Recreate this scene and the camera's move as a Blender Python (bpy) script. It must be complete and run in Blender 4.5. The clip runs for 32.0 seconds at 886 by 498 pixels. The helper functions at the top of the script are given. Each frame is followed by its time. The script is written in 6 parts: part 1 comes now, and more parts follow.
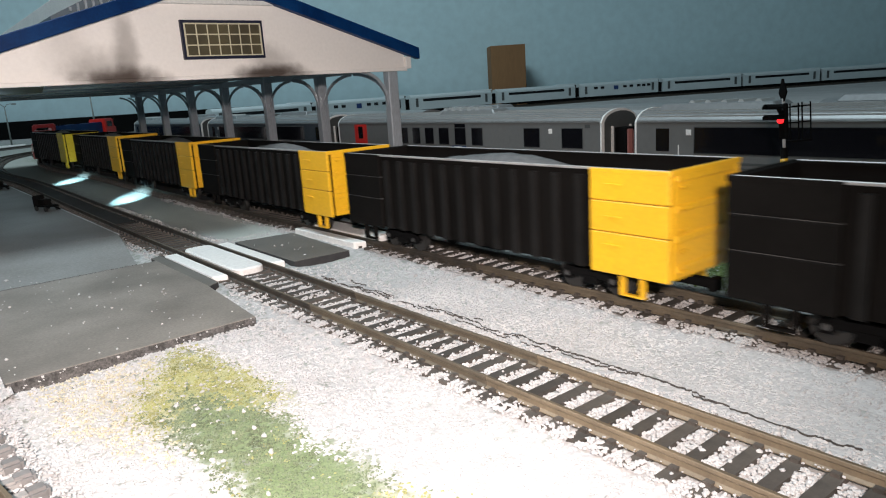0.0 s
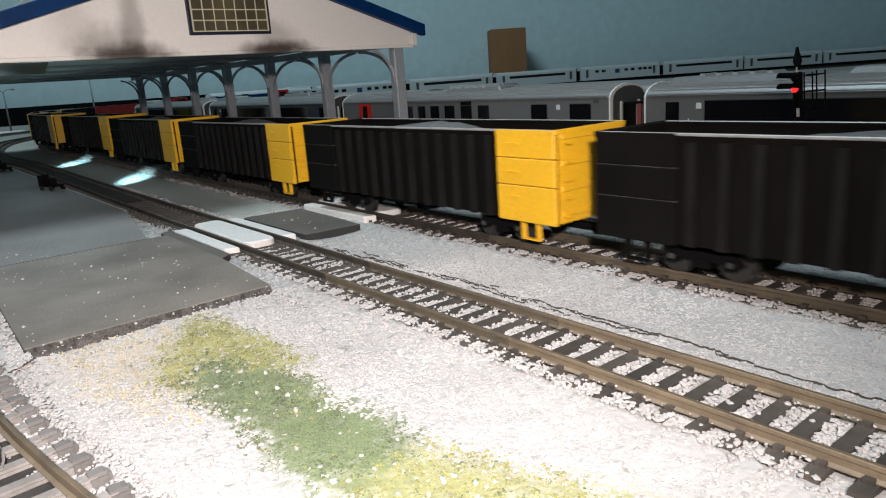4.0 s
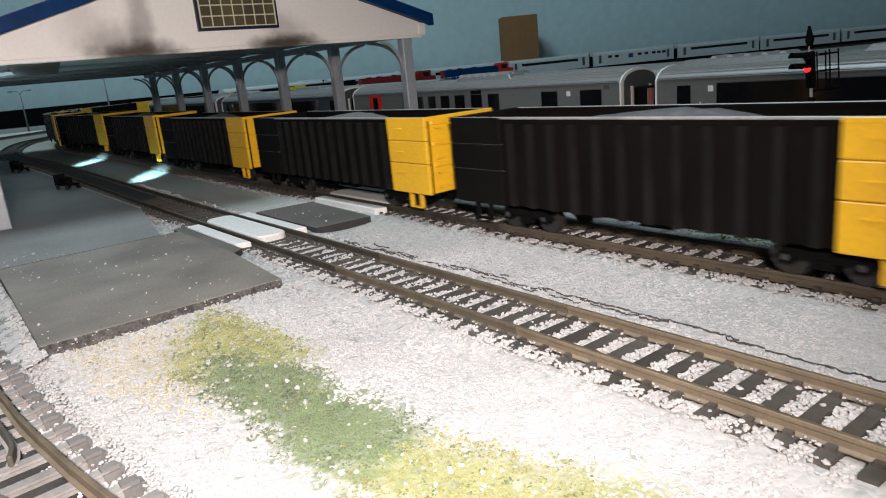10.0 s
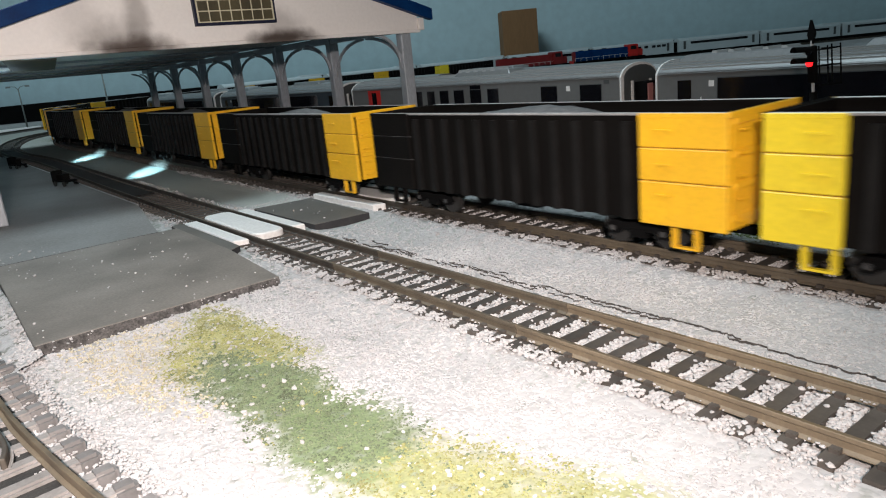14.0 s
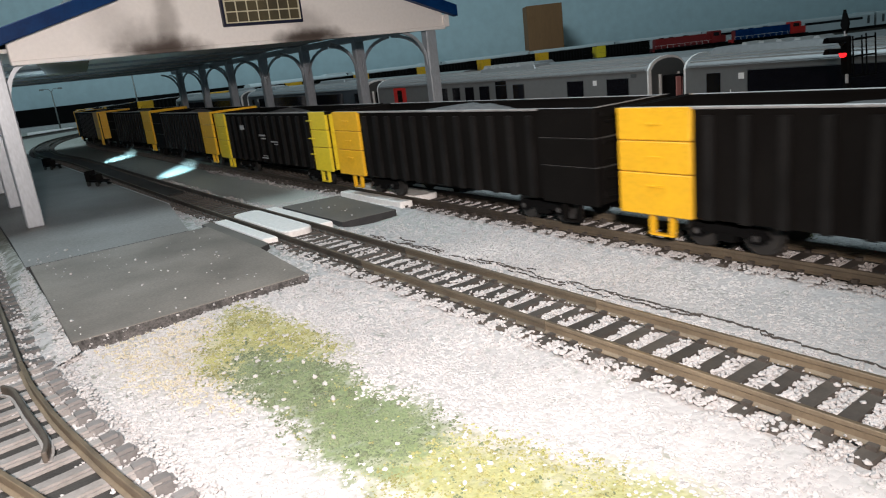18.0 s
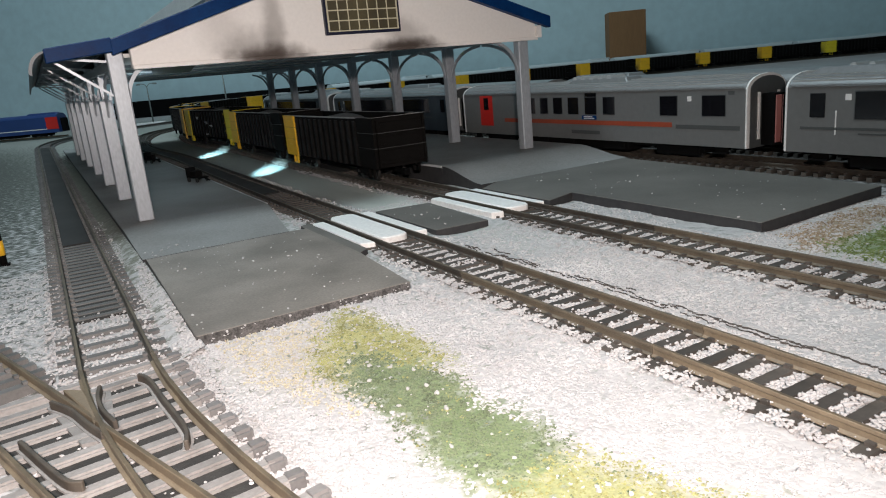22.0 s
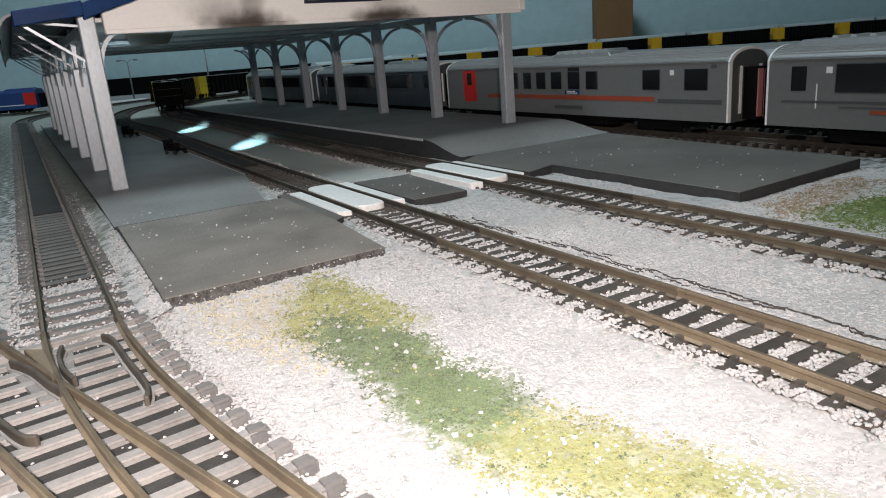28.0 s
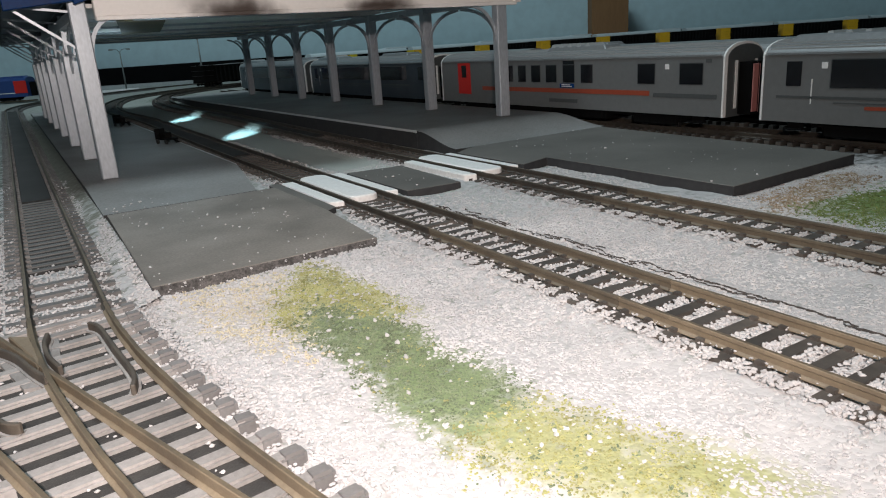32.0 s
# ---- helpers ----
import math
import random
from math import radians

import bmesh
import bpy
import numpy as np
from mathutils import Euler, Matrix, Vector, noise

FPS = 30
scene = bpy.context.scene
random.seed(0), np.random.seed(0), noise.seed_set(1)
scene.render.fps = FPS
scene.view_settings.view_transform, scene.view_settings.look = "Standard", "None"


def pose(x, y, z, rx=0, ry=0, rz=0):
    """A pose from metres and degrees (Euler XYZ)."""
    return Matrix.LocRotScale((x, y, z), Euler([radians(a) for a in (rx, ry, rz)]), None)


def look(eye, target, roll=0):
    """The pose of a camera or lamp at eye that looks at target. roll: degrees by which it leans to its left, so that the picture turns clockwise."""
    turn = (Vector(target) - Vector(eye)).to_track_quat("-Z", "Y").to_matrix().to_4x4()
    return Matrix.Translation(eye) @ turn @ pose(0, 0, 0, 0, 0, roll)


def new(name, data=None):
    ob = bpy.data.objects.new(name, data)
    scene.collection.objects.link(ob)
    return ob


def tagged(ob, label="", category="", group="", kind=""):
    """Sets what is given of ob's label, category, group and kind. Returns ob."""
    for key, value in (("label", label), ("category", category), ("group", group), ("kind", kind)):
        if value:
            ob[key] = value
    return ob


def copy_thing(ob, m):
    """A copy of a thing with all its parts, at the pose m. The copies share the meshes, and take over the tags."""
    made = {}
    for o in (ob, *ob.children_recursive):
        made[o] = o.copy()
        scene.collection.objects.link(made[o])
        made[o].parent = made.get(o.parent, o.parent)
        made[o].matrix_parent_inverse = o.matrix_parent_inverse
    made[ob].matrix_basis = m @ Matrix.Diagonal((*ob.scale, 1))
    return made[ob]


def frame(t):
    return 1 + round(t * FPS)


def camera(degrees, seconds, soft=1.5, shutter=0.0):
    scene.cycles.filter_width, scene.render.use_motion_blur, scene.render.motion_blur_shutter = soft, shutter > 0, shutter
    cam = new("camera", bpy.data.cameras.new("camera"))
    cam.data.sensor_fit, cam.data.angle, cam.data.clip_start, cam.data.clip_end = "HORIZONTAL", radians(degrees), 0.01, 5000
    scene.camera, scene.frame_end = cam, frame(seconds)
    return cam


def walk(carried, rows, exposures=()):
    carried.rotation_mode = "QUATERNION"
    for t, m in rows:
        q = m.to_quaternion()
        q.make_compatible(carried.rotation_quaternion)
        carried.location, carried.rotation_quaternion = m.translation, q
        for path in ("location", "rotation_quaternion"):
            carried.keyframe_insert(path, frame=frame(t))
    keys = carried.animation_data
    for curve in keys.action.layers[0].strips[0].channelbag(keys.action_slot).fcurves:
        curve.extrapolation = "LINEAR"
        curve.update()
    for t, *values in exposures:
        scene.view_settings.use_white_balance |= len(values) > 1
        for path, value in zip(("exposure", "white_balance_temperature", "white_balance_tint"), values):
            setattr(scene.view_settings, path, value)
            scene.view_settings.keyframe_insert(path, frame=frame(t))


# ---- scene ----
cam = camera(65.0, 32.0, soft=1.1, shutter=0.6)
PATH = [
    (0, (-0.11011, 0.00113, 0.07128), (0.19151, 0.38381, -0.04089), -3.71),
    (0.5, (-0.11026, 0.00169, 0.07014), (0.19228, 0.38326, -0.04332), -3.42),
    (1, (-0.11091, 0.00201, 0.06842), (0.19038, 0.38462, -0.04490), -3.72),
    (1.5, (-0.11070, 0.00160, 0.06721), (0.18909, 0.38489, -0.04777), -3.82),
    (2, (-0.11190, 0.00241, 0.06613), (0.18967, 0.38372, -0.05073), -3.52),
    (2.5, (-0.11280, 0.00508, 0.06458), (0.19012, 0.38478, -0.05405), -3.85),
    (4.5, (-0.11502, 0.00295, 0.06560), (0.18231, 0.38552, -0.05782), -4.02),
    (5, (-0.11420, 0.00180, 0.06441), (0.17985, 0.38616, -0.06131), -4.11),
    (5.5, (-0.11361, 0.00190, 0.06400), (0.17992, 0.38643, -0.06240), -4.29),
    (6, (-0.11305, 0.00150, 0.06381), (0.18019, 0.38619, -0.06279), -4.64),
    (6.5, (-0.11399, 0.00171, 0.06313), (0.18040, 0.38570, -0.06291), -4.52),
    (7, (-0.11367, 0.00312, 0.06292), (0.17915, 0.38769, -0.06498), -4.60),
    (7.5, (-0.11319, 0.00341, 0.06311), (0.17930, 0.38770, -0.06640), -4.62),
    (8, (-0.11364, 0.00405, 0.06301), (0.17813, 0.38907, -0.06592), -4.73),
    (8.5, (-0.11265, 0.00355, 0.06394), (0.17880, 0.38929, -0.06358), -5.17),
    (9, (-0.11375, 0.00264, 0.06503), (0.17657, 0.38947, -0.06176), -5.10),
    (9.5, (-0.11231, 0.00170, 0.06562), (0.17770, 0.38894, -0.06064), -5.26),
    (10, (-0.11284, 0.00292, 0.06519), (0.17661, 0.39028, -0.06195), -5.54),
    (10.5, (-0.11211, 0.00274, 0.06287), (0.17560, 0.39091, -0.06577), -5.61),
    (11, (-0.11080, 0.00303, 0.06261), (0.17859, 0.38951, -0.06737), -5.48),
    (11.5, (-0.11138, 0.00321, 0.06322), (0.17706, 0.39048, -0.06649), -5.79),
    (12, (-0.11133, 0.00367, 0.06333), (0.17787, 0.39024, -0.06680), -5.42),
    (12.5, (-0.11042, 0.00329, 0.06333), (0.17885, 0.38982, -0.06676), -5.73),
    (13, (-0.11034, 0.00324, 0.06384), (0.17937, 0.38944, -0.06624), -5.97),
    (13.5, (-0.11057, 0.00382, 0.06503), (0.17792, 0.39090, -0.06516), -6.03),
    (14, (-0.11134, 0.00433, 0.06543), (0.17739, 0.39105, -0.06527), -5.65),
    (14.5, (-0.10914, 0.00407, 0.06573), (0.18116, 0.38950, -0.06530), -5.88),
    (16.5, (-0.11206, 0.00613, 0.06427), (0.17115, 0.39670, -0.06707), -6.10),
    (17, (-0.11164, 0.00682, 0.06427), (0.16845, 0.39937, -0.06787), -6.03),
    (17.5, (-0.11183, 0.00582, 0.06460), (0.16652, 0.39965, -0.06737), -6.12),
    (18, (-0.11213, 0.00431, 0.06558), (0.16153, 0.40170, -0.06553), -6.56),
    (18.5, (-0.11169, 0.00301, 0.06687), (0.15612, 0.40476, -0.06305), -7.11),
    (19, (-0.11259, 0.00302, 0.06640), (0.15404, 0.40583, -0.06264), -6.70),
    (19.5, (-0.11132, 0.00472, 0.06612), (0.15472, 0.40711, -0.06540), -6.52),
    (20, (-0.11193, 0.00480, 0.06617), (0.15218, 0.40842, -0.06549), -6.35),
    (20.5, (-0.11406, 0.00383, 0.06831), (0.14440, 0.41226, -0.05969), -6.35),
    (21, (-0.11767, 0.00474, 0.07266), (0.13289, 0.41884, -0.05281), -6.07),
    (21.5, (-0.12020, 0.00386, 0.07191), (0.12195, 0.42287, -0.05377), -5.43),
    (22, (-0.12351, 0.00651, 0.07154), (0.11124, 0.42989, -0.05349), -5.20),
    (22.5, (-0.12381, 0.00782, 0.07089), (0.11229, 0.43028, -0.05474), -5.01),
    (23, (-0.12275, 0.00791, 0.07100), (0.11643, 0.42871, -0.05438), -5.03),
    (23.5, (-0.12171, 0.00649, 0.07115), (0.11812, 0.42689, -0.05432), -5.08),
    (24, (-0.12154, 0.00638, 0.07107), (0.11815, 0.42655, -0.05545), -4.87),
    (24.5, (-0.12185, 0.00636, 0.06984), (0.11675, 0.42682, -0.05776), -4.75),
    (25, (-0.12089, 0.00653, 0.06960), (0.11939, 0.42551, -0.05970), -4.77),
    (25.5, (-0.12098, 0.00639, 0.06884), (0.11904, 0.42524, -0.06137), -4.82),
    (26, (-0.12044, 0.00595, 0.06842), (0.12004, 0.42443, -0.06212), -4.88),
    (26.5, (-0.12025, 0.00583, 0.06706), (0.12019, 0.42351, -0.06612), -4.81),
    (28.5, (-0.12008, 0.00643, 0.06463), (0.12145, 0.42210, -0.07276), -4.51),
    (29, (-0.11988, 0.00686, 0.06454), (0.12283, 0.42196, -0.07253), -4.51),
    (29.5, (-0.12109, 0.00703, 0.06447), (0.12051, 0.42251, -0.07340), -4.46),
    (30, (-0.11967, 0.00666, 0.06395), (0.12342, 0.42111, -0.07441), -4.28),
    (30.5, (-0.11945, 0.00684, 0.06338), (0.12389, 0.42063, -0.07651), -4.12),
    (31, (-0.11943, 0.00690, 0.06366), (0.12407, 0.42059, -0.07625), -4.12),
    (31.5, (-0.11906, 0.00730, 0.06306), (0.12556, 0.42007, -0.07757), -3.96),
    (32, (-0.11942, 0.00737, 0.06332), (0.12481, 0.41999, -0.07844), -3.89),
]
EXPOSURES = [(0.0, 0.27), (2.0, 0.08), (5.0, 0.0), (9.0, 0.0), (20.0, -0.03), (24.0, 0.05), (26.0, -0.05), (28.5, -0.10), (29.5, -0.20), (31.0, -0.26), (32.0, -0.26)]
walk(cam, [(t, look(eye, target, roll)) for t, eye, target, roll in PATH], EXPOSURES)

# ---- light: a dim room lamp on the ceiling, a torch beside the camera, added hall lights ----
U = 0.1  # the plan is drawn in decimetres; U turns it into metres

world = bpy.data.worlds.new("room_dark")
world.use_nodes = True
world.node_tree.nodes["Background"].inputs[0].default_value = (0.30, 0.40, 0.46, 1)
world.node_tree.nodes["Background"].inputs[1].default_value = 0.03
scene.world = world


def lamp(name, kind, energy, colour, m, **extra):
    data = bpy.data.lights.new(name, kind)
    data.energy, data.color = energy, colour
    if kind == "AREA":
        data.shape, data.size, data.size_y = "RECTANGLE", extra["size"], extra["size_y"]
    else:
        data.shadow_soft_size = extra["size"]
    if kind == "SPOT":
        data.spot_size, data.spot_blend = radians(extra["cone"]), extra["blend"]
    ob = new(name, data)
    ob.matrix_world = m
    return ob


TORCH = lamp("torch_light", "SPOT", 4.45, (1.0, 0.905, 0.875), look((-0.135, -0.040, 0.108), (-0.068, 0.205, 0.0)), size=0.006, cone=98, blend=1.0)
RIM = lamp("torch_rim_light", "SPOT", 1.6, (1.0, 0.79, 0.68), look((-0.135, -0.040, 0.108), (-0.045, 0.215, 0.0)), size=0.006, cone=125, blend=1.0)
ROOM_LAMP = lamp("ceiling_light", "AREA", 26.0, (0.74, 0.92, 1.0), look((-0.35, 0.75, 1.72), (0.0, 1.0, 0.0)), size=0.8, size_y=0.5)
# added, source unseen: spots for the cyan ground patches, faint fills under the roof
for y in (5.97, 8.02):
    lamp("hall_lamp", "SPOT", 26.0, (0.45, 0.84, 1.0), look((-0.058, y * U - 0.164, 0.054), (0.042, y * U, 0.002)), size=0.002, cone=8.5, blend=1.0)
    lamp("hall_glow", "POINT", 0.022, (0.62, 0.86, 1.0), pose(-0.030, y * U - 0.100, 0.068), size=0.006)


# ---- geometry tools (decimetres in, metres out) ----
class Geo:
    """Collects plain faces."""

    def __init__(self):
        self.v, self.f = [], []

    def add(self, verts, faces):
        n = len(self.v)
        self.v += [tuple(p) for p in verts]
        self.f += [tuple(i + n for i in f) for f in faces]
        return self

    def box(self, x0, x1, y0, y1, z0, z1):
        return self.hexa([(x0, y0, z0), (x1, y0, z0), (x1, y1, z0), (x0, y1, z0), (x0, y0, z1), (x1, y0, z1), (x1, y1, z1), (x0, y1, z1)])

    def hexa(self, p):
        return self.add(p, [(3, 2, 1, 0), (4, 5, 6, 7), (0, 1, 5, 4), (1, 2, 6, 5), (2, 3, 7, 6), (3, 0, 4, 7)])

    def prism(self, poly, z0, z1):
        """poly: (x, y) corners, anticlockwise; z0, z1: a height or a function of x, y."""
        lo = [(x, y, z0(x, y) if callable(z0) else z0) for x, y in poly]
        hi = [(x, y, z1(x, y) if callable(z1) else z1) for x, y in poly]
        n = len(poly)
        return self.add(lo + hi, [tuple(range(n - 1, -1, -1)), tuple(range(n, 2 * n))] + [(i, (i + 1) % n, n + (i + 1) % n, n + i) for i in range(n)])

    def extrude_y(self, poly, y0, y1):
        """poly: (x, z) corners, clockwise seen from the front (-y); drawn out along y."""
        n = len(poly)
        a, b = [(x, y0, z) for x, z in poly], [(x, y1, z) for x, z in poly]
        return self.add(a + b, [tuple(range(n)), tuple(range(2 * n - 1, n - 1, -1))] + [((i + 1) % n, i, n + i, n + (i + 1) % n) for i in range(n)])

    def tube(self, p, q, r0, r1=None, n=10):
        r1 = r0 if r1 is None else r1
        p, q = Vector(p), Vector(q)
        z = (q - p).normalized()
        x = z.orthogonal().normalized()
        y = z.cross(x)
        ring = [x * math.cos(2 * math.pi * i / n) + y * math.sin(2 * math.pi * i / n) for i in range(n)]
        return self.add([p + c * r0 for c in ring] + [q + c * r1 for c in ring], [tuple(range(n - 1, -1, -1)), tuple(range(n, 2 * n))] + [(i, (i + 1) % n, n + (i + 1) % n, n + i) for i in range(n)])

    def bar(self, points, wide, high, up=(0, 0, 1)):
        """A rectangular bar along a line of points."""
        pts, up, rings = [Vector(p) for p in points], Vector(up), []
        for i, p in enumerate(pts):
            d = (pts[min(i + 1, len(pts) - 1)] - pts[max(i - 1, 0)]).normalized()
            side = d.cross(up).normalized()
            top = side.cross(d).normalized()
            rings += [p - side * wide / 2 - top * high / 2, p + side * wide / 2 - top * high / 2, p + side * wide / 2 + top * high / 2, p - side * wide / 2 + top * high / 2]
        faces = [(0, 1, 2, 3), tuple(len(rings) - 1 - i for i in range(4))]
        for i in range(len(pts) - 1):
            faces += [(4 * i + j, 4 * i + 4 + j, 4 * i + 4 + (j + 1) % 4, 4 * i + (j + 1) % 4) for j in range(4)]
        return self.add(rings, faces)

    def moved(self, m):
        self.v = [tuple(m @ Vector(p)) for p in self.v]
        return self


def mesh_of(name, geo, material, bevel=0.0, smooth=False, segments=1):
    me = bpy.data.meshes.new(name)
    me.from_pydata([(x * U, y * U, z * U) for x, y, z in geo.v], [], geo.f)
    bm = bmesh.new()
    bm.from_mesh(me)
    bmesh.ops.recalc_face_normals(bm, faces=bm.faces)
    if bevel:
        bmesh.ops.bevel(bm, geom=list(bm.edges), offset=bevel * U, segments=segments, affect="EDGES", clamp_overlap=True)
    bm.to_mesh(me)
    bm.free()
    if smooth:
        me.shade_smooth()
    me.materials.append(material)
    return me


def thing(name, label, category, group="", kind="", at=(0, 0, 0), turn=0):
    ob = tagged(new(name), label, category, group, kind)
    ob.empty_display_size = 0.01
    ob.matrix_basis = pose(at[0] * U, at[1] * U, at[2] * U, 0, 0, turn)
    return ob


def part(name, geo, material, parent, label="", bevel=0.0, smooth=False, segments=1):
    ob = new(name, mesh_of(name, geo, material, bevel, smooth, segments))
    ob.parent = parent
    return tagged(ob, label)


def solid(name, geo, material, label, category, group="", kind="", bevel=0.0, smooth=False, at=(0, 0, 0), turn=0, segments=1):
    ob = new(name, mesh_of(name, geo, material, bevel, smooth, segments))
    ob.matrix_basis = pose(at[0] * U, at[1] * U, at[2] * U, 0, 0, turn)
    return tagged(ob, label, category, group, kind)


def again(name, mesh, parent, m):
    """One more piece on a shared mesh."""
    ob = new(name, mesh)
    ob.parent = parent
    ob.matrix_basis = m
    return ob


# ---- materials ----
def material(name, colour, rough=0.6, metal=0.0, second=None, scale=300.0, amount=0.5, bump=0.0, fine=2500.0, specular=0.5, emit=0.0, coat=0.0, stretch=None, spread=0.0, random=0.0):
    """Two scales of variation in colour (broad patches and grain), with fine relief."""
    m = bpy.data.materials.new(name)
    m.use_nodes = True
    t = m.node_tree
    b = t.nodes["Principled BSDF"]
    b.inputs["Roughness"].default_value, b.inputs["Metallic"].default_value = rough, metal
    b.inputs["Specular IOR Level"].default_value, b.inputs["Coat Weight"].default_value = specular, coat
    co = t.nodes.new("ShaderNodeTexCoord")
    source = co.outputs["Object"]
    if stretch:
        mp = t.nodes.new("ShaderNodeMapping")
        mp.inputs["Scale"].default_value = stretch
        t.links.new(source, mp.inputs[0])
        source = mp.outputs[0]

    def noise_at(size, detail):
        n = t.nodes.new("ShaderNodeTexNoise")
        n.inputs["Scale"].default_value, n.inputs["Detail"].default_value = size, detail
        t.links.new(source, n.inputs["Vector"])
        return n

    broad, grain = noise_at(scale, 4), noise_at(fine, 3)
    two = second or tuple(c * 0.7 for c in colour)
    mix = t.nodes.new("ShaderNodeMix")
    mix.data_type = "RGBA"
    ramp = t.nodes.new("ShaderNodeMapRange")
    ramp.inputs[1].default_value, ramp.inputs[2].default_value, ramp.inputs[4].default_value = 0.35, 0.70, amount
    t.links.new(broad.outputs[0], ramp.inputs[0])
    t.links.new(ramp.outputs[0], mix.inputs[0])
    mix.inputs[6].default_value, mix.inputs[7].default_value = (*colour, 1), (*two, 1)
    out = mix.outputs[2]
    grey = t.nodes.new("ShaderNodeMapRange")
    grey.inputs[1].default_value, grey.inputs[2].default_value = 0.3, 0.7
    grey.inputs[3].default_value, grey.inputs[4].default_value = 1 - 0.16 * amount - spread, 1 + 0.10 * amount + spread
    t.links.new(grain.outputs[0], grey.inputs[0])
    hsv = t.nodes.new("ShaderNodeHueSaturation")
    t.links.new(out, hsv.inputs["Color"])
    value = grey.outputs[0]
    if random:
        info, r = t.nodes.new("ShaderNodeObjectInfo"), t.nodes.new("ShaderNodeMapRange")
        r.inputs[3].default_value, r.inputs[4].default_value = 1 - random, 1 + random
        t.links.new(info.outputs["Random"], r.inputs[0])
        mul = t.nodes.new("ShaderNodeMath")
        mul.operation = "MULTIPLY"
        t.links.new(value, mul.inputs[0])
        t.links.new(r.outputs[0], mul.inputs[1])
        value = mul.outputs[0]
    t.links.new(value, hsv.inputs["Value"])
    t.links.new(hsv.outputs[0], b.inputs["Base Color"])
    if bump:
        bp = t.nodes.new("ShaderNodeBump")
        bp.inputs["Strength"].default_value, bp.inputs["Distance"].default_value = 0.8, bump
        t.links.new(grain.outputs[0], bp.inputs["Height"])
        t.links.new(bp.outputs[0], b.inputs["Normal"])
    rr = t.nodes.new("ShaderNodeMapRange")
    rr.inputs[3].default_value, rr.inputs[4].default_value = max(0.05, rough - 0.08), min(1.0, rough + 0.10)
    t.links.new(broad.outputs[0], rr.inputs[0])
    t.links.new(rr.outputs[0], b.inputs["Roughness"])
    if emit:
        b.inputs["Emission Color"].default_value, b.inputs["Emission Strength"].default_value = (*colour, 1), emit
    return m


M_WALL = material("wall_paint", (0.52, 0.68, 0.72), 0.8, second=(0.48, 0.64, 0.69), scale=3, fine=40, amount=0.4)
M_CEIL = material("ceiling_paint", (0.6, 0.62, 0.62), 0.9, scale=3, fine=90)
M_GREY = material("painted_grey_card", (0.220, 0.196, 0.172), 0.62, second=(0.085, 0.074, 0.064), scale=34, fine=1100, amount=0.7, bump=0.00006, spread=0.05)
# upright sides of slabs and platforms, much darker than their tops
M_DARK_SIDE = material("dark_slab_side", (0.022, 0.022, 0.024), 0.8, second=(0.05, 0.05, 0.05), scale=260, fine=1800)
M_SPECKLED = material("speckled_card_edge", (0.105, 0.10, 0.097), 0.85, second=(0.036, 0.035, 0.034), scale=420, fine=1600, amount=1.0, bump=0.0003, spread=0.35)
M_PLATFORM = material("platform_paint", (0.225, 0.222, 0.216), 0.6, second=(0.135, 0.130, 0.122), scale=16, fine=900, amount=0.8, spread=0.05)
M_WHITE = material("white_card", (0.76, 0.75, 0.73), 0.5, second=(0.66, 0.66, 0.65), scale=30, fine=700, amount=0.6)
# brown rail in three tones (steel, mid, dark): the torch's fall-off painted in
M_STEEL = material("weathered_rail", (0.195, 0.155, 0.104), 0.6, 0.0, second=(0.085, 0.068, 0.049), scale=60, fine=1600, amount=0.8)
M_DIM_RAIL = material("dim_rail", (0.055, 0.045, 0.034), 0.6, 0.0, second=(0.024, 0.021, 0.018), scale=140, fine=1600, amount=0.8)
M_HALF_LIT_RAIL = material("half_lit_brown_rail", (0.118, 0.096, 0.067), 0.6, 0.0, second=(0.058, 0.048, 0.036), scale=80, fine=1600, amount=0.8)
M_HEAD = material("rail_head_steel", (0.165, 0.130, 0.086), 0.42, 0.3, second=(0.055, 0.046, 0.036), scale=120, fine=1500, amount=0.7)
M_TIE = material("tie_plastic", (0.042, 0.037, 0.033), 0.6, second=(0.092, 0.079, 0.067), scale=180, fine=1500, amount=0.7, random=0.25)
M_TIE_BROWN = material("goods_tie_plastic", (0.125, 0.121, 0.117), 0.6, second=(0.075, 0.072, 0.070), scale=140, fine=1500, amount=0.8, random=0.2)
M_TIE_GREY = material("turnout_tie_plastic", (0.255, 0.243, 0.234), 0.7, second=(0.170, 0.160, 0.152), scale=140, fine=1300, amount=0.8, bump=0.0002, random=0.12)
M_BLACK = material("black_gondola_paint", (0.0055, 0.0050, 0.0047), 0.65, second=(0.0085, 0.0078, 0.0073), scale=40, fine=900, amount=0.8, specular=0.04)
M_BLACK_MATT = material("matt_black", (0.005, 0.005, 0.0052), 0.8, scale=40, fine=900, specular=0.06)
M_ORANGE = material("orange_yellow_paint", (0.82, 0.46, 0.02), 0.38, second=(0.72, 0.39, 0.02), scale=60, fine=900, amount=0.6)
M_LEMON = material("lemon_yellow_paint", (0.80, 0.61, 0.03), 0.38, second=(0.70, 0.53, 0.03), scale=60, fine=900, amount=0.6)
M_COAL = material("coal_load", (0.085, 0.085, 0.088), 0.6, second=(0.16, 0.16, 0.16), scale=500, fine=1800, amount=0.9, bump=0.0004)
M_WHEEL = material("wheel_metal", (0.042, 0.040, 0.038), 0.45, 0.4, scale=100, fine=900)
M_ROOF = material("blue_grey_roof", (0.10, 0.13, 0.16), 0.6, second=(0.14, 0.17, 0.19), scale=20, fine=600)
